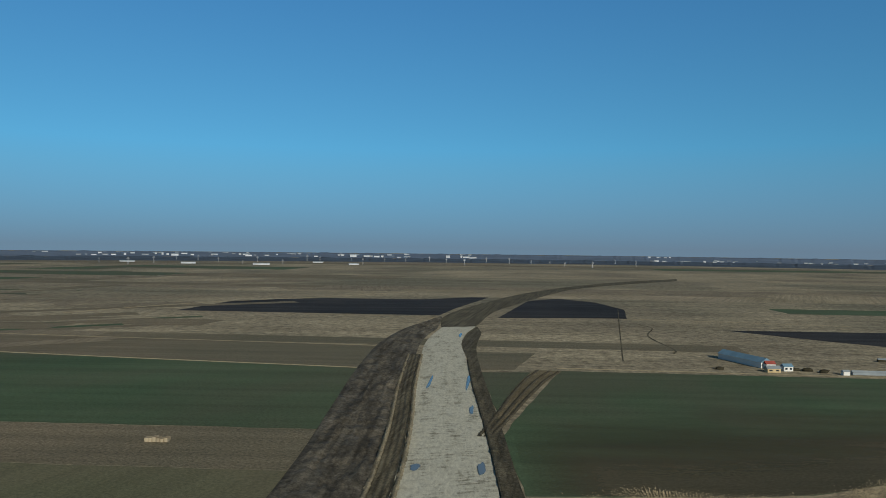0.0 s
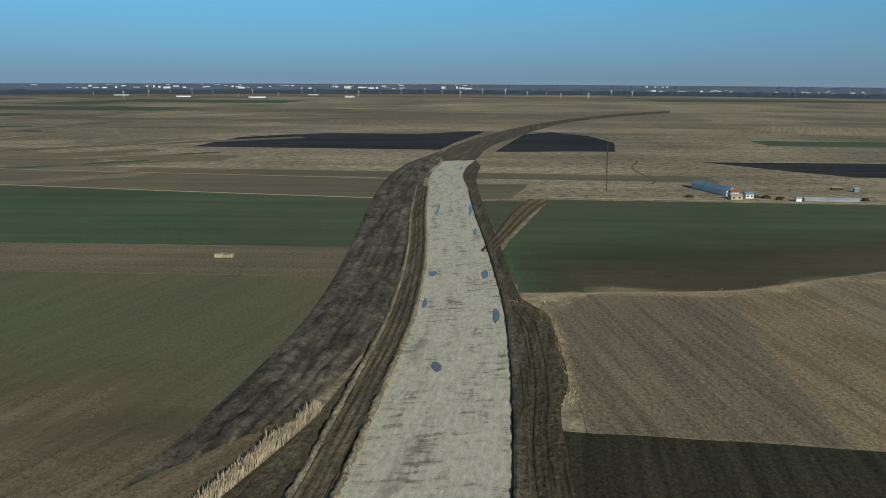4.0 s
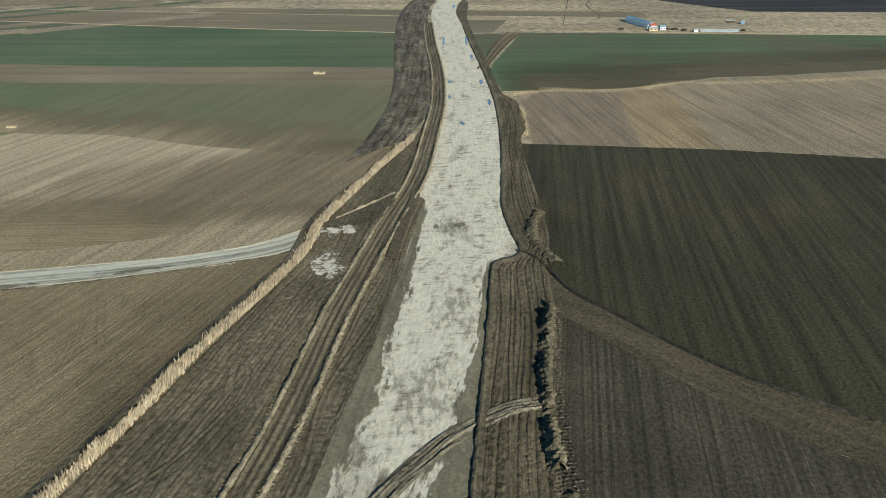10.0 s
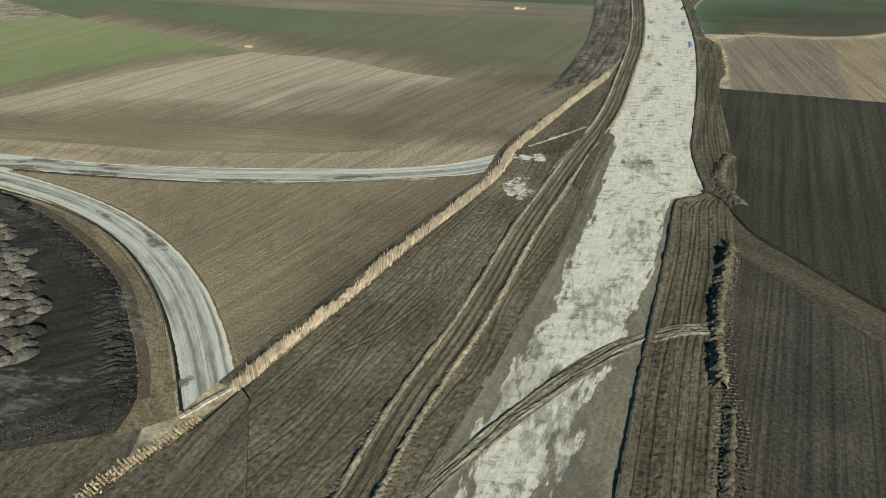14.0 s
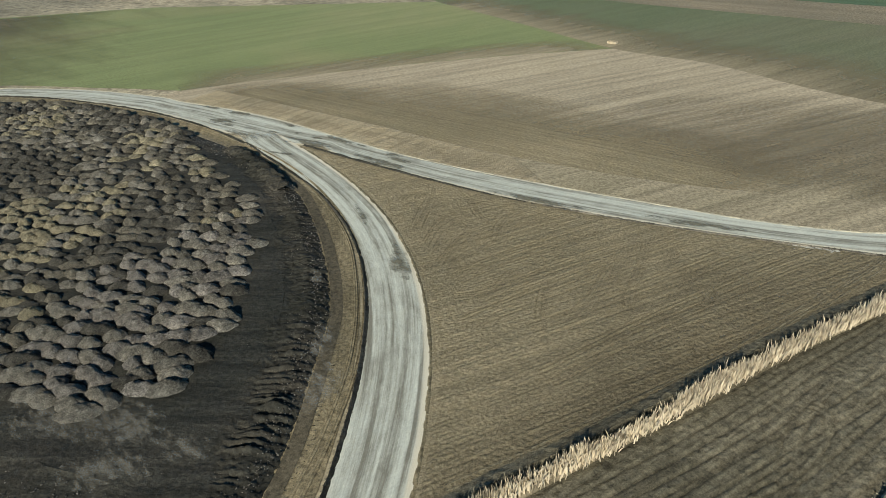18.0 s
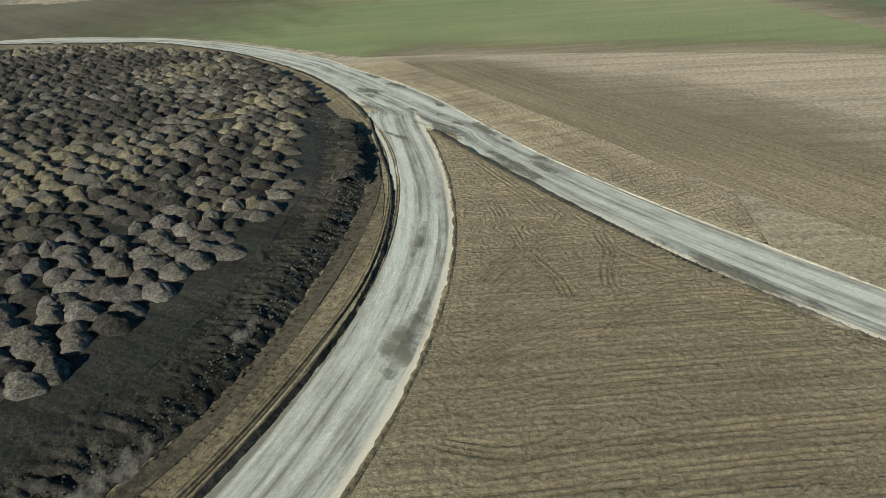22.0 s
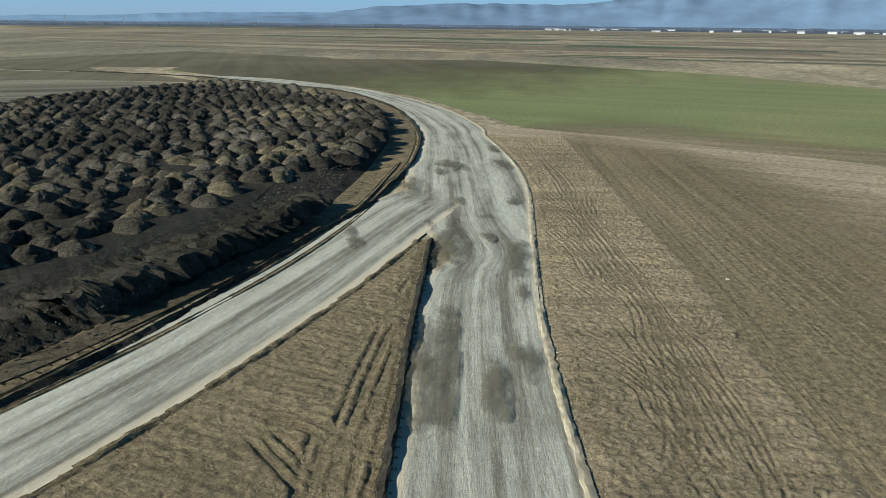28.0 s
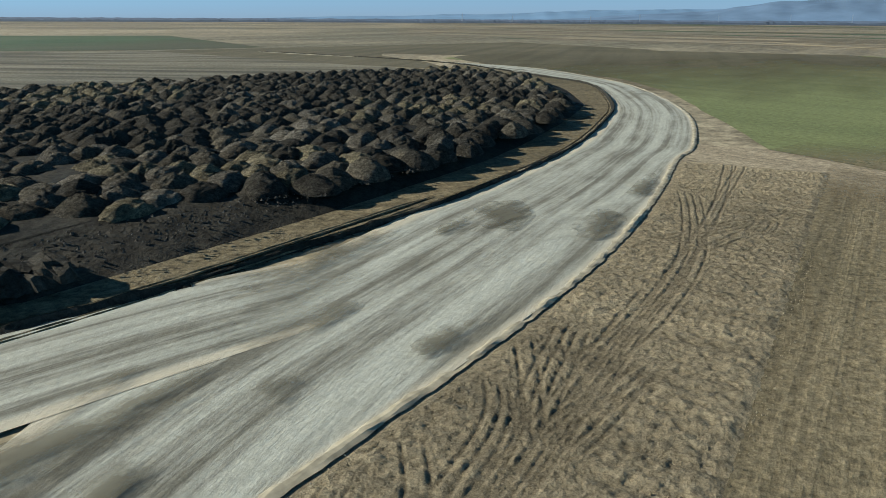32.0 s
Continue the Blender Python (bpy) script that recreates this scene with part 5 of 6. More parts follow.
# culvert of pale slabs where the road meets the ditch
for k in range(11):
    a = k / 10
    x, y = -59.8 + 4.6 * a, 66.4 + 8.6 * a
    bm = bmesh.new()
    box(bm, -0.42, 0.42, -0.3, 0.3, 0.0, 0.26)
    bmesh.ops.bevel(bm, geom=bm.edges[:], offset=0.05, segments=1)
    me = bpy.data.meshes.new("stone_slab")
    bm.to_mesh(me)
    bm.free()
    me.materials.append(M["stone"])
    ob = new("stone_slab", me)
    ob.matrix_world = Matrix.LocRotScale((x + hn(k, 3, 0.7) * 0.2, y, 0.06), Euler((0, 0, 1.08 + hn(k, 1, 0.9) * 0.3)), (1.0, 1.0 + 0.3 * hn(k, 9, 0.8), 1))
    tagged(ob, "pale broken concrete slab at the road's end", "concrete slab", "slabs at the ditch")
tagged(flat("bare_plot", [(-56.8, 63.2), (-54.3, 72.7), (-52.2, 71.1), (-48.9, 65), (-44.5, 55.9), (-39.1, 43.8), (-52.9, 44.1)], 0.66, M["track"]), "smooth brown plot of scraped earth", "earth", kind="structure")

tagged(flat("bare_plot", [(-17.9, 149), (-16.8, 164.4), (-14.7, 184.4), (-12.8, 181.5), (-15.1, 156.7), (-15.8, 147.1)], 0.6, M["farm"]), "smooth dark plot of scraped earth beside the roadbed", "earth", kind="structure")
tagged(flat("gravel_spur", [(-32, 158.6), (-34.5, 163.4), (-30.9, 166.8), (-24.6, 174.5), (-19.1, 182.5), (-18.6, 178.9), (-20.2, 168.2), (-25.5, 163.4)], 0.56, M["dirt_d"]), "grey-olive gravel spur across the ditch", "gravel road", kind="structure")
tagged(bank("road_bank", [(-19, 182.9), (-24.7, 175), (-30.9, 167.2)], [(-0.5, 0.5), (-0.2, 0.85), (0.2, 0.85), (0.5, 0.5)], M["ridge"], 0.4, 0.2, seed=1.9), "pale gravel edge of the spur", "bank", kind="structure")

# ---- damp patches and puddles ----
STAINS = ((-173, 126.3, 2.8, 1.5, 20), (-174.4, 131.6, 3.0, 1.1, 9), (-161.6, 123.6, 4.4, 0.8, 4), (-143, 122.3, 2.4, 0.5, 20), (-141.5, 129.4, 5.4, 1.2, 3), (-139.6, 134.2, 4.0, 0.9, 3), (-123.6, 130.6, 6.0, 1.1, 6), (-144.9, 131.9, 1.4, 0.5, 10), (-155.8, 128.9, 1.6, 0.4, 10), (-124.4, 134.8, 2.4, 0.6, 4), (-169.2, 125.4, 1.6, 0.6, 10),
          (-157, 133.5, 1.4, 0.6, 0), (-133.4, 134.6, 1.6, 0.4, 4), (-184.5, 130.4, 3.6, 0.6, 12), (-91.6, 106.9, 4.6, 1.2, 147), (-121.9, 133.5, 2.6, 0.6, 5), (-90.0, 134.5, 8.0, 0.9, 11),
          (-63.6, 72.3, 1.6, 1.0, 50), (-108, 113.6, 3.6, 0.5, 154), (-151, 131.5, 1.2, 0.6, 20), (-148, 127.2, 1.4, 0.4, 10), (-66, 142.2, 7.0, 0.7, 18))
for k, (x, y, rx, ry, an) in enumerate(STAINS):
    tagged(blob("damp_patch", x, y, rx * 1.2, ry * 1.12, an, 0.2 + 0.0012 * k, M["wet"], seed=x), "dark damp patch on the grey gravel", "damp patch", kind="structure")
for x, y, rx, ry in ((-8.4, 163.9, 0.7, 1.2), (-3.2, 164.9, 1.2, 1.6), (-12.9, 85, 1.0, 4.0), (-8, 68.8, 1.2, 3.4)):
    tagged(blob("damp_patch", x, y, rx * 1.2, ry * 1.2, 0, 0.225, M["wet2"], seed=x), "dark damp patch on the pale roadbed", "damp patch", kind="structure")
for x, y, rx, ry, an in ((-12, 76.9, 9, 18, 8), (-8.7, 104.3, 8, 12, 6), (-4.6, 129.3, 6, 14, 5), (-15.7, 127.5, 3, 18, 4), (-17.9, 94.3, 4, 16, 6), (-1.8, 90.9, 3.5, 16, 6), (-5.5, 163.6, 6, 9, 3), (1.5, 139.2, 3, 12, 3), (-14.1, 59.1, 9, 9, 8)):
    tagged(blob("damp_patch", x, y, rx, ry, an, 0.222 + 0.0007 * (y % 7), M["ragged"], seed=x), "ragged damp olive patches on the pale roadbed", "damp patch", kind="structure")
for x, y, rx, ry in ((-2.7, 241.7, 0.9, 1.8), (6.5, 266.9, 0.6, 4.6), (4.4, 296.3, 0.7, 3.5), (-7.3, 296, 1.0, 1.8), (-7.2, 273.6, 0.4, 2.8), (-11.4, 376.6, 0.4, 9), (-0.6, 377.3, 0.6, 11), (1.4, 343, 0.5, 5), (-7.7, 490.4, 0.7, 8)):
    tagged(blob("puddle", x, y, rx, ry, 0, 0.235, M["puddle"], seed=x), "shallow puddle mirroring the sky on the roadbed", "puddle", kind="structure")
tagged(blob("puddle", -24.6, 170.1, 1.2, 9, 150, 0.4, M["pond"], seed=3), "long shallow muddy pool beside the dirt track", "puddle", kind="structure")
tagged(blob("silt_patch", -29.1, 144.6, 3.0, 6.6, 8, 0.52, M["silt"], seed=1.2), "patch of dried white silt on the dirt", "silt", kind="structure")
tagged(blob("silt_patch", -50, 144.9, 3.6, 1.4, 20, 0.06, M["silt"], seed=2.2), "patch of dried pale silt", "silt", kind="structure")
for x, y in ((-30.7, 160.4), (-27.1, 161.5)):
    tagged(blob("silt_patch", x, y, 2.2, 2.6, 12, 0.58, M["silt"], seed=x), "patch of dried white silt on the dirt", "silt", kind="structure")

# ---- wheel tracks in the soft fields ----
def ruts(pts, z, mat, gauge=1.15, width=0.24, label="pair of tractor wheel ruts in soft soil", tall=0.085):
    line = smooth_line(pts, 0.6)
    right = side_of(line)
    verts, faces = [], []
    prof = ((-0.9, 0.0), (-0.55, tall), (-0.25, 0.012), (0.0, 0.008), (0.25, 0.012), (0.55, tall), (0.9, 0.0))
    for sgn in (-0.5, 0.5):
        o = len(verts)
        for i, (p, r) in enumerate(zip(line, right)):
            end = min(1.0, 0.12 + min(i, len(line) - 1 - i) / 5)
            for u, h in prof:
                x, y = p + r * (sgn * gauge + u * width * 1.3 * end)
                verts.append((x, y, z + h * end * (1.0 + 0.8 * hn(x, y, 1.3, 4))))
        for i in range(len(line) - 1):
            for j in range(6):
                q = o + i * 7 + j
                faces.append((q, q + 7, q + 8, q + 1))
    return tagged(link_mesh("wheel_ruts", verts, faces, mat), label, "wheel ruts", kind="stuff")


N_RUTS = ([(-136.8, 137.1), (-135.9, 138.4), (-134.5, 139.2), (-132.5, 139.9)], [(-135, 137.4), (-133.7, 138.5), (-132.3, 139.3)], [(-144, 136.6), (-141.6, 138), (-139, 138.9), (-136.3, 139.1), (-134.2, 139.5)],
          [(-145.9, 136.4), (-143.3, 138.1), (-140.8, 138.9), (-137.7, 139.4), (-135, 139.6)], [(-148.6, 137), (-143.7, 138.1), (-140, 138.7), (-136.9, 139.2)], [(-148.8, 137.9), (-144.1, 138.9), (-140.6, 139.4), (-137.9, 140), (-134.7, 140.5)])
N_RUTS2 = ([(-151.2, 138.8), (-146.7, 139.4), (-144.9, 139.6)], [(-159.3, 135.2), (-155.2, 137.8), (-152.7, 139), (-147.8, 139.6)], [(-151.4, 136), (-149, 138.1), (-146.6, 138.9), (-140.9, 139.2)], [(-158.6, 140), (-153.6, 139.4), (-152, 139.1)],
           [(-141.4, 140.3), (-137.6, 140.6), (-133.6, 141.2)], [(-139.7, 141), (-137.8, 141.6), (-135.9, 143.3), (-134.5, 144)], [(-200.2, 132.1), (-183.1, 135.8), (-168.3, 138), (-154.8, 139.5)], [(-178.6, 139.1), (-173.1, 137.7), (-174.2, 135.4)])
N_LONG = ([(-205, 132.6), (-172.8, 137.3), (-157.1, 139), (-145.6, 140.5), (-137.5, 141.4), (-125.8, 142.7)], [(-153, 139.7), (-142.8, 140.9), (-133.5, 142.1), (-119.4, 143.4)], [(-132.8, 138.7), (-129.3, 140.8), (-129, 143.7), (-132.2, 145.1)], [(-125.5, 138.4), (-120.4, 141), (-117.9, 144.5)],
          [(-122.4, 139.4), (-123.9, 142.9), (-117.4, 143.6), (-111.9, 142.7)], [(-136.7, 140.6), (-131.4, 141.9), (-120.6, 141.3), (-116.2, 141)], [(-130.2, 141.6), (-118.9, 143.2), (-112.4, 143.6), (-104.9, 145.7)], [(-130.4, 139.3), (-125, 140.6), (-117.6, 140.8), (-109.5, 141.8)], [(-157.9, 137.4), (-155.2, 139.8)])
N_FINE = ([(-186.1, 132.5), (-178.8, 135.2), (-170.5, 137.5), (-162.2, 138.3), (-157.9, 137.8), (-159.9, 136.1)], [(-148.7, 136.0), (-145.3, 137.1), (-141.8, 138.0), (-138.0, 138.5), (-135.7, 138.7)], [(-149.2, 136.4), (-144.4, 138.3), (-140.2, 139.2), (-137.1, 139.3), (-134.9, 138.6)],
          [(-166.7, 137.5), (-153.7, 138.9), (-146.4, 139.9), (-141.7, 140.5), (-138.2, 141.2), (-135.3, 141.4)], [(-161.3, 136.1), (-154.5, 138.0), (-152.9, 139.5), (-159.8, 139.5)], [(-136.7, 136.4), (-135.6, 137.4), (-133.8, 138.3), (-131.9, 138.7)], [(-137.7, 137.5), (-136.0, 138.5), (-133.9, 139.4), (-132.4, 140.1)],
          [(-139.4, 139.8), (-136.2, 140.1), (-134.1, 140.9), (-132.7, 140.9)], [(-148.7, 137.8), (-144.2, 139.4), (-140.3, 139.6), (-137.6, 139.5)], [(-155.8, 135.9), (-153.2, 137.6), (-148.2, 138.7), (-143.5, 139.3)])
N_FINE2 = ([(-172.7, 135.0), (-180.5, 138.5), (-176.9, 139.0)], [(-164.3, 137.6), (-155.2, 139.0), (-159.7, 139.8)], [(-138.2, 137.7), (-136.3, 139.7), (-131.7, 140.8), (-127.1, 140.7), (-123.0, 141.6), (-119.2, 141.8), (-116.2, 142.1)], [(-137.6, 141.2), (-131.0, 141.6), (-126.7, 142.6), (-122.6, 142.7)],
           [(-127.4, 137.6), (-125.0, 139.4), (-121.9, 140.7), (-118.2, 140.5), (-115.6, 139.8)], [(-124.8, 138.1), (-122.2, 139.8), (-120.3, 140.0), (-117.8, 140.7), (-115.4, 141.3)], [(-116.4, 138.4), (-115.5, 139.1), (-115.9, 140.1), (-117.9, 141.5)])
STRIP = [(x, y + 0.35) for x, y in ROAD_N if -198 < x < -90] + [(-198, 139.9), (-172, 142.4), (-151, 144.4), (-137, 145.6), (-120, 146.4), (-104, 147.2)]
rut_lines = [(q, 0.62) for q in N_RUTS2 + N_LONG] + [([(x, y + d) for x, y in q], 0.42) for q in N_RUTS + N_FINE + N_FINE2 for d in (0, 0.85)]
tagged(soil_sheet("tilled_strip", STRIP, 0.06, 0.1, 95, 0.85, 0.03, 0.055, rut_lines, 0.07, 0.036, M["tri_n"]), "brown tilled strip with clods and curved tractor ruts", "tilled soil", kind="structure")
TRI_A = ([(-97.8, 114.7), (-101.3, 120.5), (-105.7, 126.8), (-109.8, 130.6)], [(-65.7, 108.8), (-66.5, 116.4), (-68.3, 122.3), (-70.4, 130.4)], [(-64.5, 110.4), (-66.1, 117.7), (-68.6, 126), (-70.3, 131.6)], [(-60.6, 115.4), (-62.6, 118.9), (-66, 127.2), (-68.8, 133.5)],
         [(-64.1, 128.7), (-64.5, 131.1), (-66.1, 134.4)], [(-62.9, 128.1), (-63.9, 131.9), (-66.1, 134.5)], [(-58.4, 123.5), (-58.6, 125.8), (-59.6, 128.7), (-61, 130.5)], [(-54.5, 122.5), (-55.5, 126), (-55.9, 127.7)], [(-84.5, 119), (-88.5, 124), (-90.1, 129.9)])
TRI_B = ([(-91.6, 120.6), (-95.6, 121.5), (-99.6, 121.5), (-102.6, 121.8), (-107.9, 122.9)], [(-102.5, 129.5), (-98.6, 128.7), (-94.2, 129.7), (-90.9, 131.2)], [(-109.1, 122.4), (-110.6, 123.2), (-113.5, 123.6)], [(-91.5, 124.2), (-95.1, 126.1), (-98, 128.2), (-102.5, 129.7)],
         [(-67.2, 106.9), (-72, 114), (-72, 117.8)], [(-55.2, 82.3), (-50, 96.2), (-43.9, 118.2), (-39.1, 135.7)], [(-117.1, 124.2), (-112.3, 128.6), (-106.2, 130.7)], [(-80.2, 104.4), (-77.2, 109.4), (-78.1, 115.4)])
SWIRL = ([(-104.7, 122.4), (-107.3, 121.5), (-108.1, 123.7), (-106.8, 126.6), (-104.6, 128.1), (-103, 128.6)], [(-112.9, 125.4), (-110.4, 127.2), (-108.1, 127.4)], [(-128.5, 128.6), (-117.9, 129.2), (-109.7, 129.6), (-103.6, 129.9)],
         [(-128.5, 127.7), (-117.9, 127.8), (-109.8, 128.7), (-105.7, 128.7)], [(-117.9, 126.9), (-112.3, 127.6), (-108.1, 127)], [(-118, 123.1), (-117.9, 125.7), (-115.3, 130.1)], [(-103.1, 123.9), (-105.8, 123.7), (-106.1, 125.8), (-103.9, 127.7)])
SWIRL2 = ([(-105.9, 119.3), (-104.8, 121), (-105.4, 123.4)], [(-135.9, 128), (-130.8, 127.8)], [(-138.3, 128.8), (-133.2, 128.4)])
# long drill ridges swinging across the triangle
DRILL = ([(-87.7, 109.6), (-90.6, 118), (-90.1, 123.5), (-88, 132), (-83.9, 135.6)], [(-93.3, 112.7), (-96.7, 119.2), (-97.1, 125.8), (-94.9, 132.3)], [(-99.4, 116.4), (-103.9, 123.6), (-103.7, 128.4)], [(-88.7, 111.5), (-87.9, 120.1), (-82.9, 134.8)],
         [(-75.9, 101.2), (-71.6, 118.3), (-66.1, 137.2)], [(-68.7, 104.9), (-64.7, 117.9), (-59.5, 137.2)], [(-77.7, 106), (-75.3, 118), (-71.5, 131.4)], [(-62.1, 98.8), (-59, 115.5), (-55.3, 129.2), (-52.2, 140.3)], [(-84.1, 107.4), (-82.8, 117.1), (-77.9, 133.5)], [(-88.1, 110.9), (-88.2, 118.7), (-84.2, 132.4)])
TRI_FIELD = [(x, y - 0.5) for x, y in reversed(ROAD_S[2:])] + [(x - 0.8, y) for x, y in REED[4:]] + [(x + 0.5, y + 0.5) for x, y in reversed(CURVE_R)]
rut_lines = [(q, 0.95) for q in TRI_A + TRI_B] + [([(x + 0.5, y + 0.1) for x, y in q], 0.5) for q in TRI_A + TRI_B] + [(q, 0.7) for q in SWIRL + SWIRL2] + [([(x + 0.45, y + 0.5) for x, y in q], 0.6) for q in SWIRL if len(q) > 2]
rut_lines += [([(x + off, y - 0.3 * off) for x, y in q], 0) for q in DRILL for off in (0, 0.6, 1.7, 2.9)]
tagged(soil_sheet("tilled_triangle", TRI_FIELD, 0.13, 0.1, 72, 0.62, 0.02, 0.058, rut_lines, 0.12, 0.09, M["tri"], ((-47, 112, 12, 44, -14),)), "tan tilled triangle with drill rows and swirling tractor ruts", "tilled soil", kind="structure")
def between(a, b, u, lo, hi):
    """A line between two others, cut to a stretch of y."""
    p, q = evenly(smooth_line(a, 2.0), 40), evenly(smooth_line(b, 2.0), 40)
    lines = []
    for k in range(40):
        w = min(0.97, max(0.03, u + 0.10 * hn(k * 0.16, u * 9, 1.0, 3.0)))
        x, y = p[k] * (1 - w) + q[k] * w
        if lo < y < hi:
            lines.append((float(x), float(y)))
    return lines


L_EDGE, R_EDGE = [q for q in LEFT_OUT if 30 <= q[1] < 232], [(x - 0.2, y) for x, y in PLAT_L if 30 <= y < 232]
dirt_lines = []
for u, lo, hi, g in ((0.1, 60, 150, 1.6), (0.2, 76, 120, 1.2), (0.3, 50, 190, 1.7), (0.38, 90, 150, 0), (0.45, 50, 130, 1.5), (0.52, 120, 210, 1.7), (0.6, 60, 110, 0), (0.66, 50, 220, 1.6), (0.74, 70, 160, 1.2), (0.82, 50, 200, 1.7), (0.9, 80, 150, 0.9), (0.94, 120, 215, 1.4)):
    dirt_lines.append((between(L_EDGE, R_EDGE, u, lo, hi), g))
dirt_lines += [([(-31.1, 83.5), (-33.8, 95.7), (-37.5, 105.9), (-38.2, 118)], 1.3), ([(-24.5, 149), (-27.6, 139.4), (-33.4, 131.7), (-37.3, 129.8)], 1.3), ([(-44.7, 83.9), (-39.7, 91.8), (-35.6, 103.8), (-36.4, 111.9), (-40.2, 112.1)], 0.9)]
tagged(soil_sheet("churned_dirt", L_EDGE + R_EDGE[::-1], 0.22, 0.2, 80, 0.9, 0.022, 0.07, dirt_lines, 0.17, 0.14, M["dirt"]), "bare churned dirt with long wheel ruts beside the reeds", "dirt", kind="structure")
RV_IN, RV_OUT = [(x + 0.4, y) for x, y in PLAT_R if 30 <= y < 300], [q for q in R_OUT if 30 <= q[1] < 300]
dirt_lines = [(between(RV_IN, RV_OUT, u, lo, hi), g) for u, lo, hi, g in ((0.2, 40, 280, 1.7), (0.34, 90, 150, 0.8), (0.5, 40, 280, 1.7), (0.56, 60, 130, 1.2), (0.78, 40, 220, 1.5))]
tagged(soil_sheet("churned_dirt", RV_IN + RV_OUT[::-1], 0.2, 0.22, 86, 1.9, 0.0, 0.13, dirt_lines, 0.17, 0.2, M["dirt_d"]), "dark churned dirt verge with deep wheel ruts", "dirt", kind="structure")
ruts([(-57.8, 78.8), (-54.5, 88.7), (-52, 97.9), (-47.6, 114.7), (-43.7, 138.1), (-41.9, 149.2)], 0.05, M["dirt"], 1.1, 0.5, "dark double wheel track along the reeds")
for pts in ([(-64.7, 68.5), (-71.8, 79.4), (-80.4, 89.8), (-92.1, 99.9), (-105.7, 108.7), (-125.7, 116.4), (-148.3, 120.6), (-174.4, 120.9)],):
    ruts(pts, 0.11, M["verge"], 1.0, 0.2, "wheel ruts along the tan verge", 0.05)
# dark trench and tipped soil on the roadbed's verge
tagged(bank("soil_ridge", [(12.9, 130.2), (11.3, 119.2), (10, 109.1), (9.5, 95.8), (9.8, 89.7)], [(-0.7, 0.2), (-0.4, 0.7), (0, 1.2), (0.3, 1.35), (0.7, 1.0), (1.1, 0.6), (1.6, 0.2)], M["dirt_d"], 0.22, 0.8, seed=6.4), "broken ridge of dug soil along a trench", "soil ridge", kind="structure")
tagged(bank("soil_ridge", [(10.9, 85.6), (10.2, 76.5), (9.1, 64.4), (7.6, 48.5)], [(-0.5, 0.2), (-0.2, 0.45), (0.1, 0.55), (0.4, 0.5), (0.7, 0.35), (1.1, 0.2)], M["dirt_d"], 0.22, 0.4, seed=7.4), "low ridge of dug soil", "soil ridge", kind="structure")
tagged(bank("soil_ridge", [(15.5, 147.1), (12.5, 155), (12.1, 164.8), (14.5, 172.7)], [(-1.0, 0.2), (-0.6, 0.6), (-0.2, 0.8), (0.3, 0.9), (0.8, 0.7), (1.3, 0.4), (1.8, 0.2)], M["dirt_d"], 0.22, 0.6, seed=8.4), "tipped heap of dark soil", "soil ridge", kind="structure")

# loose clods and stones
def clods(name, spots_of, count, size, mat, label, seed):
    r = random.Random(seed)
    verts, faces = [], []
    for _ in range(count):
        x, y, z = spots_of(r)
        s = size * 0.42 * r.uniform(0.4, 1.0) ** 2 * 1.6
        k = len(verts)
        a = r.uniform(0, 6.28)
        for j in range(4):
            verts.append((x + s * math.cos(a + j * 1.57) * r.uniform(0.7, 1.2), y + s * math.sin(a + j * 1.57) * r.uniform(0.7, 1.2), z - 0.05))
        verts.append((x + s * r.uniform(-0.3, 0.3), y + s * r.uniform(-0.3, 0.3), z + s * r.uniform(0.4, 0.8)))
        faces += [(k, k + 1, k + 4), (k + 1, k + 2, k + 4), (k + 2, k + 3, k + 4), (k + 3, k, k + 4)]
    return tagged(link_mesh(name, verts, faces, mat), label, "clods", kind="stuff")


def along_line(pts, lo, hi, z):
    line = smooth_line(pts, 0.7)
    right = side_of(line)

    def pick(r):
        i = r.randrange(len(line))
        x, y = line[i] + right[i] * r.uniform(lo, hi)
        return x, y, z
    return pick


def on_pad(r):
    while True:
        x, y = r.uniform(-188.3, -65), r.uniform(49.5, 119.2)
        if inside(x, y, PAD) and not inside(x, y, HEAPS):
            return x, y, 0.95


clods("soil_clods", along_line(HAUL[:10], -3.2, -1.6, 0.35), 5000, 0.22, M["ridge"], "crumbly clods along the haul track", 31)
clods("soil_clods", along_line(HAUL[:10], 1.6, 3.2, 0.35), 5000, 0.22, M["ridge"], "crumbly clods along the haul track", 32)
clods("soil_clods", along_line(list(reversed(ROAD_S[1:])), -0.2, 0.5, 0.16), 3500, 0.1, M["topsoil"], "dark crumbs along the cut road edge", 33)
clods("soil_clods", along_line(CURVE_L, -0.5, 0.2, 0.14), 3000, 0.1, M["topsoil"], "dark crumbs along the curved road", 34)
clods("soil_clods", on_pad, 7000, 0.22, HEAP_M[4], "scattered stones and clods on dark spoil", 21)
clods("soil_clods", along_line(PAD[1:10], -1.2, 2.4, 0.12), 2600, 0.13, HEAP_M[0], "dark clods along the edge of the spoil pad", 22)
clods("soil_clods", along_line(ROAD_S[1:], -0.9, 0.0, 0.08), 1800, 0.08, M["verge"], "tan clods along the road bank", 23)
clods("soil_clods", along_line(list(reversed(ROAD_N[2:14])), -0.5, 0.4, 0.07), 3000, 0.055, M["stone"], "pale stones along the road edge", 24)
clods("soil_clods", along_line(CURVE_R, -0.5, 0.3, 0.07), 2200, 0.055, M["stone"], "pale stones along the curved road", 25)
clods("soil_clods", along_line(LOOP_I[:8], -0.8, 0.3, 0.08), 2600, 0.12, HEAP_M[1], "brown clods along the cut bank", 26)
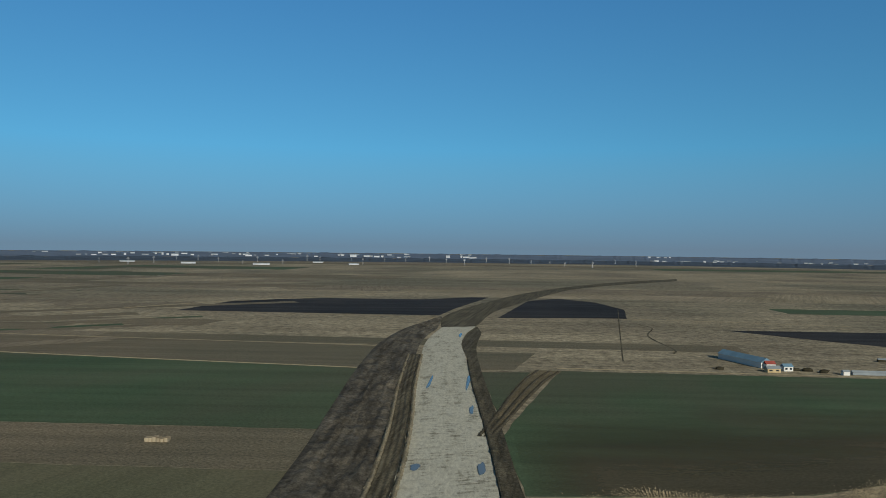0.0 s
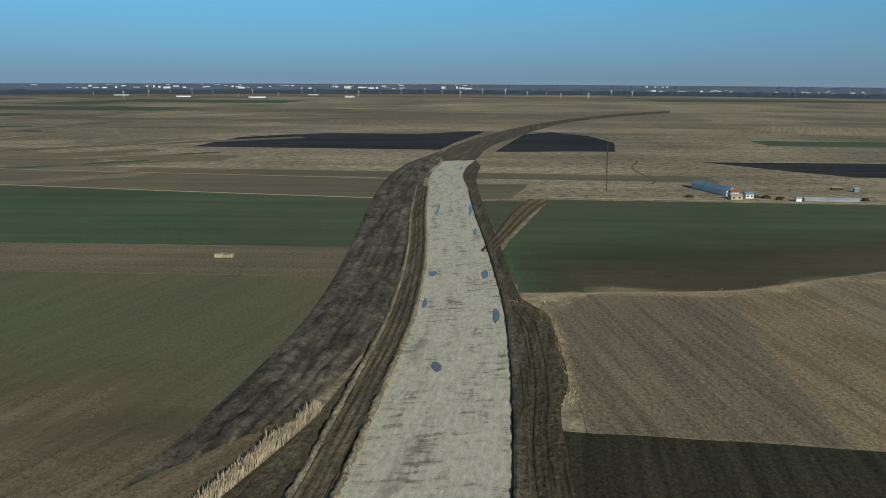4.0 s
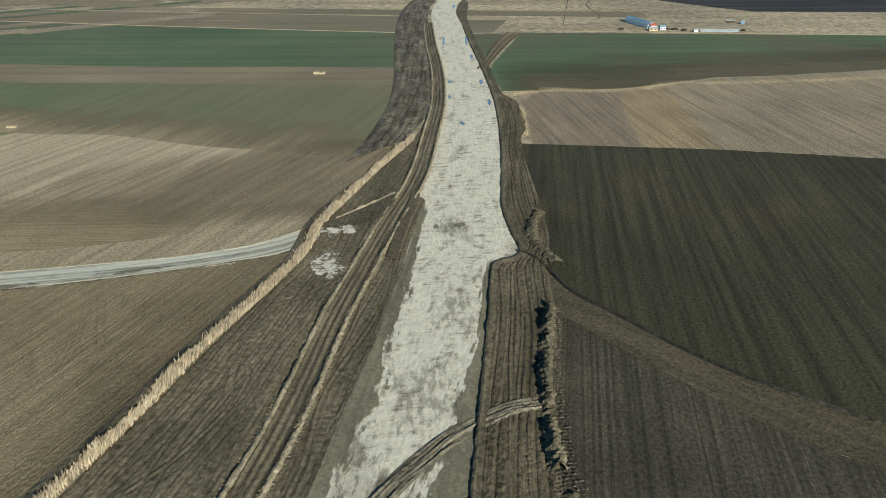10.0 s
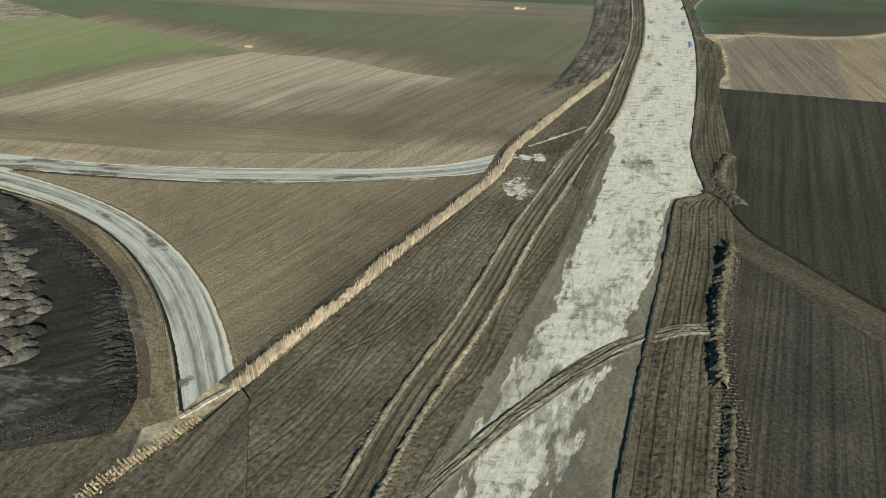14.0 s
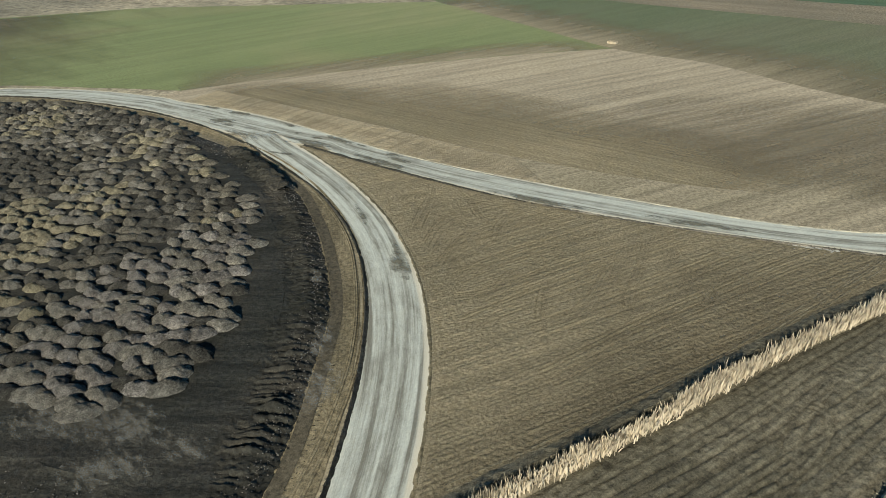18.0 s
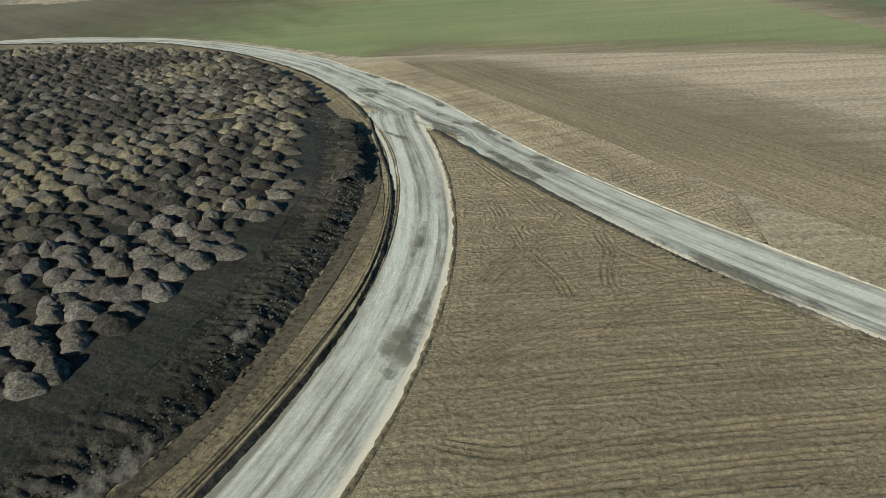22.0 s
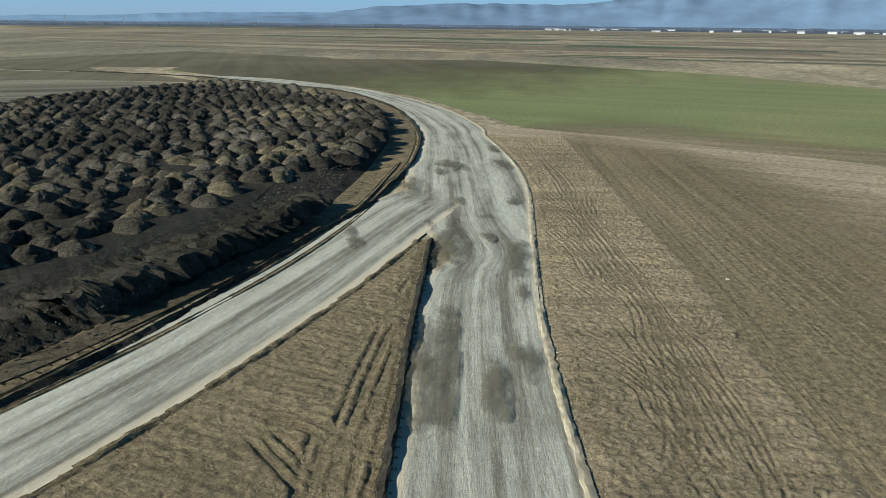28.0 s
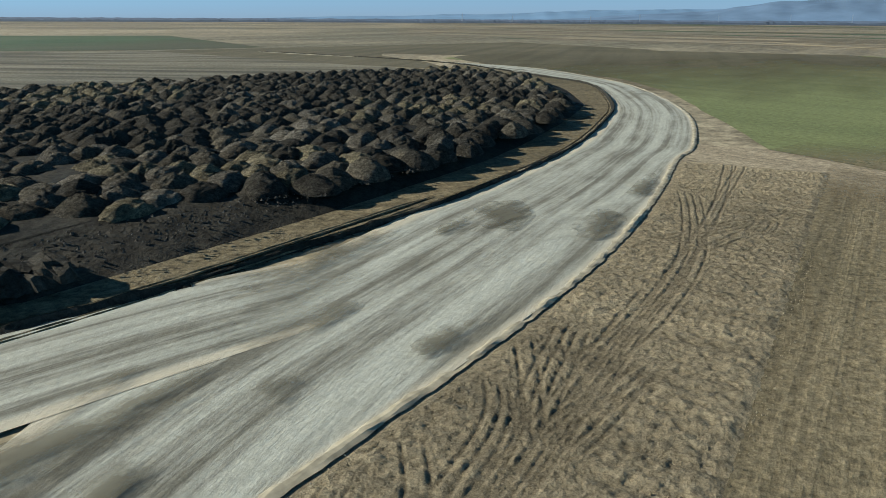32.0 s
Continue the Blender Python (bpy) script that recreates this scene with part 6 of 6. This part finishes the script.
clods("soil_clods", along_line([(12.5, 130.2), (10.9, 117.2), (9.8, 107.1), (9.7, 90.7), (10.6, 82.6), (9.1, 64.4)], -2.2, 2.0, 0.3), 1500, 0.3, M["topsoil"], "dark clods beside the trench", 27)
def on_strip(r):
    x = r.uniform(-188.5, -105.1)
    edge = float(np.interp(-x, [-q[0] for q in ROAD_N], [q[1] for q in ROAD_N]))
    return x, edge + 0.6 + 8.5 * r.random() ** 1.5, 0.08


clods("soil_clods", on_strip, 16000, 0.1, M["tri_n"], "small clods of tilled soil", 28)

# ---- far things: farm, bales, pylons, town, woods, mountains ----
def house(name, x, y, along, wide, tall, angle, wall, roof, label, windows=0, rise=0.35):
    root = new(name)
    bm = bmesh.new()
    box(bm, -along / 2, along / 2, -wide / 2, wide / 2, 0, tall)
    part("wall", bm, M[wall], root)
    bm = bmesh.new()
    e, h = 0.06 * wide, wide * rise
    a = [bm.verts.new(p) for p in ((-along / 2 - e, -wide / 2 - e, tall), (along / 2 + e, -wide / 2 - e, tall), (along / 2 + e, wide / 2 + e, tall), (-along / 2 - e, wide / 2 + e, tall), (-along / 2 - e, 0, tall + h), (along / 2 + e, 0, tall + h))]
    for f in ((0, 1, 5, 4), (2, 3, 4, 5), (0, 4, 3), (1, 2, 5), (0, 3, 2, 1)):
        bm.faces.new([a[i] for i in f])
    part("roof", bm, M[roof], root)
    for k in range(windows):
        bm = bmesh.new()
        cx = -along / 2 + along * (k + 0.5) / windows
        box(bm, cx - along * 0.12 / windows * 2, cx + along * 0.12 / windows * 2, -wide / 2 - 0.03, -wide / 2 + 0.01, tall * 0.35, tall * 0.75)
        part("window", bm, M["pane"], root)
    root.matrix_world = pose(x, y, 0.05, 0, 0, angle)
    return tagged(root, label, "building")


house("barn", 92, 427, 22, 4.0, 1.9, 110, "white", "roofblue", "long barn with a blue sheet metal roof", 6)
house("farmhouse", 96.5, 416, 3.0, 2.7, 1.6, 5, "white", "roofred", "white farmhouse with a red tile roof", 2)
house("farmhouse", 95, 409, 4.2, 2.4, 1.2, 4, "cream", "roofgrey", "cream farmhouse with a grey roof", 2)
house("farmhouse", 100.5, 412, 3.0, 2.4, 1.5, 8, "white", "roofblue", "white farmhouse with a blue roof", 2)
house("shed", 116, 406, 2.0, 1.6, 1.1, 4, "white", "roofgrey", "small white farm shed")
house("greenhouse", 128, 407, 19, 1.6, 0.8, 178, "roofgrey", "roofgrey", "long low grey greenhouse")
house("shed", 143, 436, 4.4, 1.4, 0.8, 175, "bush", "roofgrey", "dark low farm shed")
house("shed", 148, 431, 1.8, 1.4, 1.3, 175, "roofblue", "roofgrey", "small blue-grey farm shed")
for x, y, k in ((107, 412, 1.1), (111, 409.5, 1.0), (79.5, 412, 0.9), (141, 409, 0.9), (102, 414, 0.9), (103.5, 413, 0.9)):
    bm = bmesh.new()
    bmesh.ops.create_icosphere(bm, subdivisions=2, radius=1.0)
    for v in bm.verts:
        v.co *= 1 + 0.45 * hn(v.co.x * 3, v.co.y * 3, 1.0, v.co.z * 3 + x)
        v.co.z = max(v.co.z * 0.7, -0.4) + 0.4
    me = bpy.data.meshes.new("bush")
    bm.to_mesh(me)
    bm.free()
    me.materials.append(M["bush"])
    ob = new("bush", me)
    ob.matrix_world = Matrix.LocRotScale((x, y, 0.05), None, (k * 1.6, k, k))
    tagged(ob, "dark leafless bush beside the farm", "bush")


def bale_stack(x, y, along, wide, tall, label):
    root = new("bale_stack")
    n = 6
    for k in range(n):
        bm = bmesh.new()
        box(bm, -along / n * 0.46, along / n * 0.46, -wide / 2, wide / 2, 0, tall * (0.8 + 0.25 * hn(k, x, 0.7)))
        bmesh.ops.bevel(bm, geom=bm.edges[:], offset=0.12, segments=1)
        ob = part("bale", bm, M["straw_bale"], root)
        ob.location = (-along / 2 + along * (k + 0.5) / n, 0.2 * hn(k, 2, 0.9), 0)
    root.matrix_world = pose(x, y, 0.05, 0, 0, 3)
    return tagged(root, label, "bale stack")


def scrap(x, y, label):
    bm = bmesh.new()
    bmesh.ops.create_grid(bm, x_segments=6, y_segments=6, size=0.1)
    for v in bm.verts:
        v.co.z = 0.05 + 0.05 * hn(v.co.x, v.co.y, 18.0, x)
        v.co.x *= 1 + 0.4 * hn(v.co.x, v.co.y, 4.0, 2)
    me = bpy.data.meshes.new("plastic_sheet")
    bm.to_mesh(me)
    bm.free()
    me.materials.append(M["white"])
    ob = new("plastic_sheet", me)
    ob.location = (x, y, 0.05)
    return tagged(ob, label, "litter")


scrap(-137.7, 147.3, "white scrap of plastic sheet on tilled soil")
bale_stack(-59, 308.2, 4.6, 1.6, 1.0, "weathered straw bale stack on a green field")
bale_stack(-140.7, 234.3, 2.8, 1.5, 0.8, "small pale heap of straw at a field corner")


def pylon(x, y, tall):
    root = new("pylon")
    w = tall * 0.05
    for sx, sy in ((-1, -1), (1, -1), (1, 1), (-1, 1)):
        bm = bmesh.new()
        lo, hi = Vector((sx * w, sy * w, 0)), Vector((sx * w * 0.15, sy * w * 0.15, tall))
        t = tall * 0.006
        v = [bm.verts.new(p + Vector(q)) for p in (lo, hi) for q in ((-t, -t, 0), (t, -t, 0), (t, t, 0), (-t, t, 0))]
        for f in ((0, 1, 5, 4), (1, 2, 6, 5), (2, 3, 7, 6), (3, 0, 4, 7)):
            bm.faces.new([v[i] for i in f])
        part("leg", bm, M["steel"], root)
    for h, s in ((0.72, 0.2), (0.85, 0.15)):
        bm = bmesh.new()
        box(bm, -tall * s, tall * s, -tall * 0.012, tall * 0.012, tall * h, tall * (h + 0.025))
        part("arm", bm, M["steel"], root)
    root.matrix_world = pose(x, y, 0, 0, 0, 10)
    return tagged(root, "distant lattice steel electricity pylon", "pylon", "pylons on the horizon")


def bearing(deg, dist, eye=(0, 150)):
    """A place by its heading from north, west positive, and its distance."""
    a = radians(deg)
    return eye[0] - math.sin(a) * dist, eye[1] + math.cos(a) * dist


for k in range(26):
    x, y = bearing(28 - k * 1.55 + rng.uniform(-0.5, 0.5), rng.uniform(1500, 1900))
    pylon(x, y, rng.uniform(8, 17))
for k in range(8):
    x, y = bearing(92 + k * 4.5 + rng.uniform(-1, 1), rng.uniform(2300, 2700), (-110, 140))
    pylon(x, y, rng.uniform(16, 30))


def town(name, lo, hi, near, far, count, sizes, eye, label, seed):
    r = random.Random(seed)
    for k in range(count):
        d = r.uniform(near, far)
        x, y = bearing(r.uniform(lo, hi), d, eye)
        w, h = r.uniform(*sizes[0]), r.uniform(*sizes[1])
        root = new(name)
        bm = bmesh.new()
        box(bm, -w / 2, w / 2, -6, 6, 0, h)
        # wall colour already holds the distance haze
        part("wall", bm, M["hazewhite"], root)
        bm = bmesh.new()
        box(bm, -w / 2 - 0.5, w / 2 + 0.5, -6.5, 6.5, h, h + 1.2)
        part("roof", bm, M["roofgrey"], root)
        root.matrix_world = pose(x, y, 0, 0, 0, math.degrees(math.atan2(y - eye[1], x - eye[0])) - 90)
        tagged(root, label, "building", label + "s")


town("town_block", 1, 33, 2500, 3000, 150, ((5, 22), (3, 11)), (0, 150), "distant white town block", 1)
town("town_block", -34, -12, 2200, 2600, 60, ((4, 14), (2, 5)), (0, 150), "distant white village house", 2)
town("town_block", -13.4, -11.6, 2700, 2800, 5, ((6, 9), (9, 14)), (0, 150), "distant white tower block", 3)
town("warehouse", 8, 31, 1500, 1800, 6, ((12, 34), (1.2, 2.6)), (0, 150), "distant low white warehouse", 4)
town("town_block", 62, 90, 1900, 2500, 60, ((4, 24), (2, 5)), (-110, 140), "distant white village building", 5)
town("town_block", 60, 80, 3050, 3350, 70, ((4, 10), (2.5, 5)), (-110, 140), "distant white house at the foot of the hills", 6)


def band(name, eye, lo, hi, near, far, base, top, mat, label, seed, rough=0.3):
    """A long low belt on the horizon with an uneven upper edge."""
    n = int((hi - lo) * 5)
    verts, faces = [], []
    for i in range(n + 1):
        a = lo + (hi - lo) * i / n
        k = 1 + rough * hn(a * 0.9, 0, 1.0, seed) + rough * 0.6 * hn(a * 4.1, 0, 1.0, seed)
        for d, h in ((near, base), (near + (far - near) * 0.25, base + (top - base) * 0.75 * k), (near + (far - near) * 0.6, base + (top - base) * k), (far, 0.0)):
            x, y = bearing(a, d, eye)
            verts.append((x, y, h))
    for i in range(n):
        for j in range(3):
            q = i * 4 + j
            faces.append((q, q + 4, q + 5, q + 1))
    return tagged(link_mesh(name, verts, faces, mat), label, "backdrop", kind="structure")


C0, C1 = (0, 150), (-110, 140)
# belts whose blue tint is painted haze
band("backdrop_woods", C0, -70, 60, 1850, 2350, 0.2, 5.5, M["wood"], "distant woodland belt with blue haze in its colour", 1.0, 0.6)
band("backdrop_plain", C0, -75, 62, 2450, 3400, 0.2, 11, M["haze"], "distant plain beyond the town with blue haze in its colour", 2.0, 0.3)
band("backdrop_woods", C1, 55, 175, 2050, 2500, 0.2, 4.5, M["wood"], "distant woodland belt with blue haze in its colour", 3.0, 0.7)
band("backdrop_plain", C1, 50, 190, 2600, 3500, 0.2, 9, M["haze"], "distant plain below the hills with blue haze in its colour", 4.0, 0.3)


def mountain(eye, crest, dist, mat, label, seed):
    """crest: pairs of heading and height."""
    n = 220
    lo, hi = crest[0][0], crest[-1][0]
    verts, faces = [], []
    for i in range(n + 1):
        a = lo + (hi - lo) * i / n
        h = float(np.interp(a, [c[0] for c in crest], [c[1] for c in crest]))
        h *= 1 + 0.10 * hn(a * 0.35, 1, 1.0, seed) + 0.05 * hn(a * 1.3, 2, 1.0, seed)
        for k in range(9):
            f = k / 8
            x, y = bearing(a, dist + 700 * f, eye)
            verts.append((x, y, h * (1 - (1 - f) ** 1.6) * (1 + (0.10 * hn(a * 0.9, f * 4, 1.0, seed + 3) if 0 < k < 8 else 0)) - 1))
    for i in range(n):
        for j in range(8):
            q = i * 9 + j
            faces.append((q, q + 9, q + 10, q + 1))
    return tagged(link_mesh("backdrop_mountain", verts, faces, mat, None, "", None, True), label, "mountain", kind="structure")


# both ranges carry their haze in the surface colour
mountain(C1, [(52, 250), (62, 235), (70, 215), (78, 185), (83, 140), (88, 105), (95, 112), (101, 95), (106, 55), (112, 30), (118, 8)], 3300, M["mount"], "mountain above the plain with blue haze in its colour", 1.5)
mountain(C1, [(80, 60), (95, 85), (104, 70), (112, 62), (120, 40), (132, 22), (142, 3)], 3700, M["mount2"], "hills far behind the plain with pale haze in their colour", 2.5)
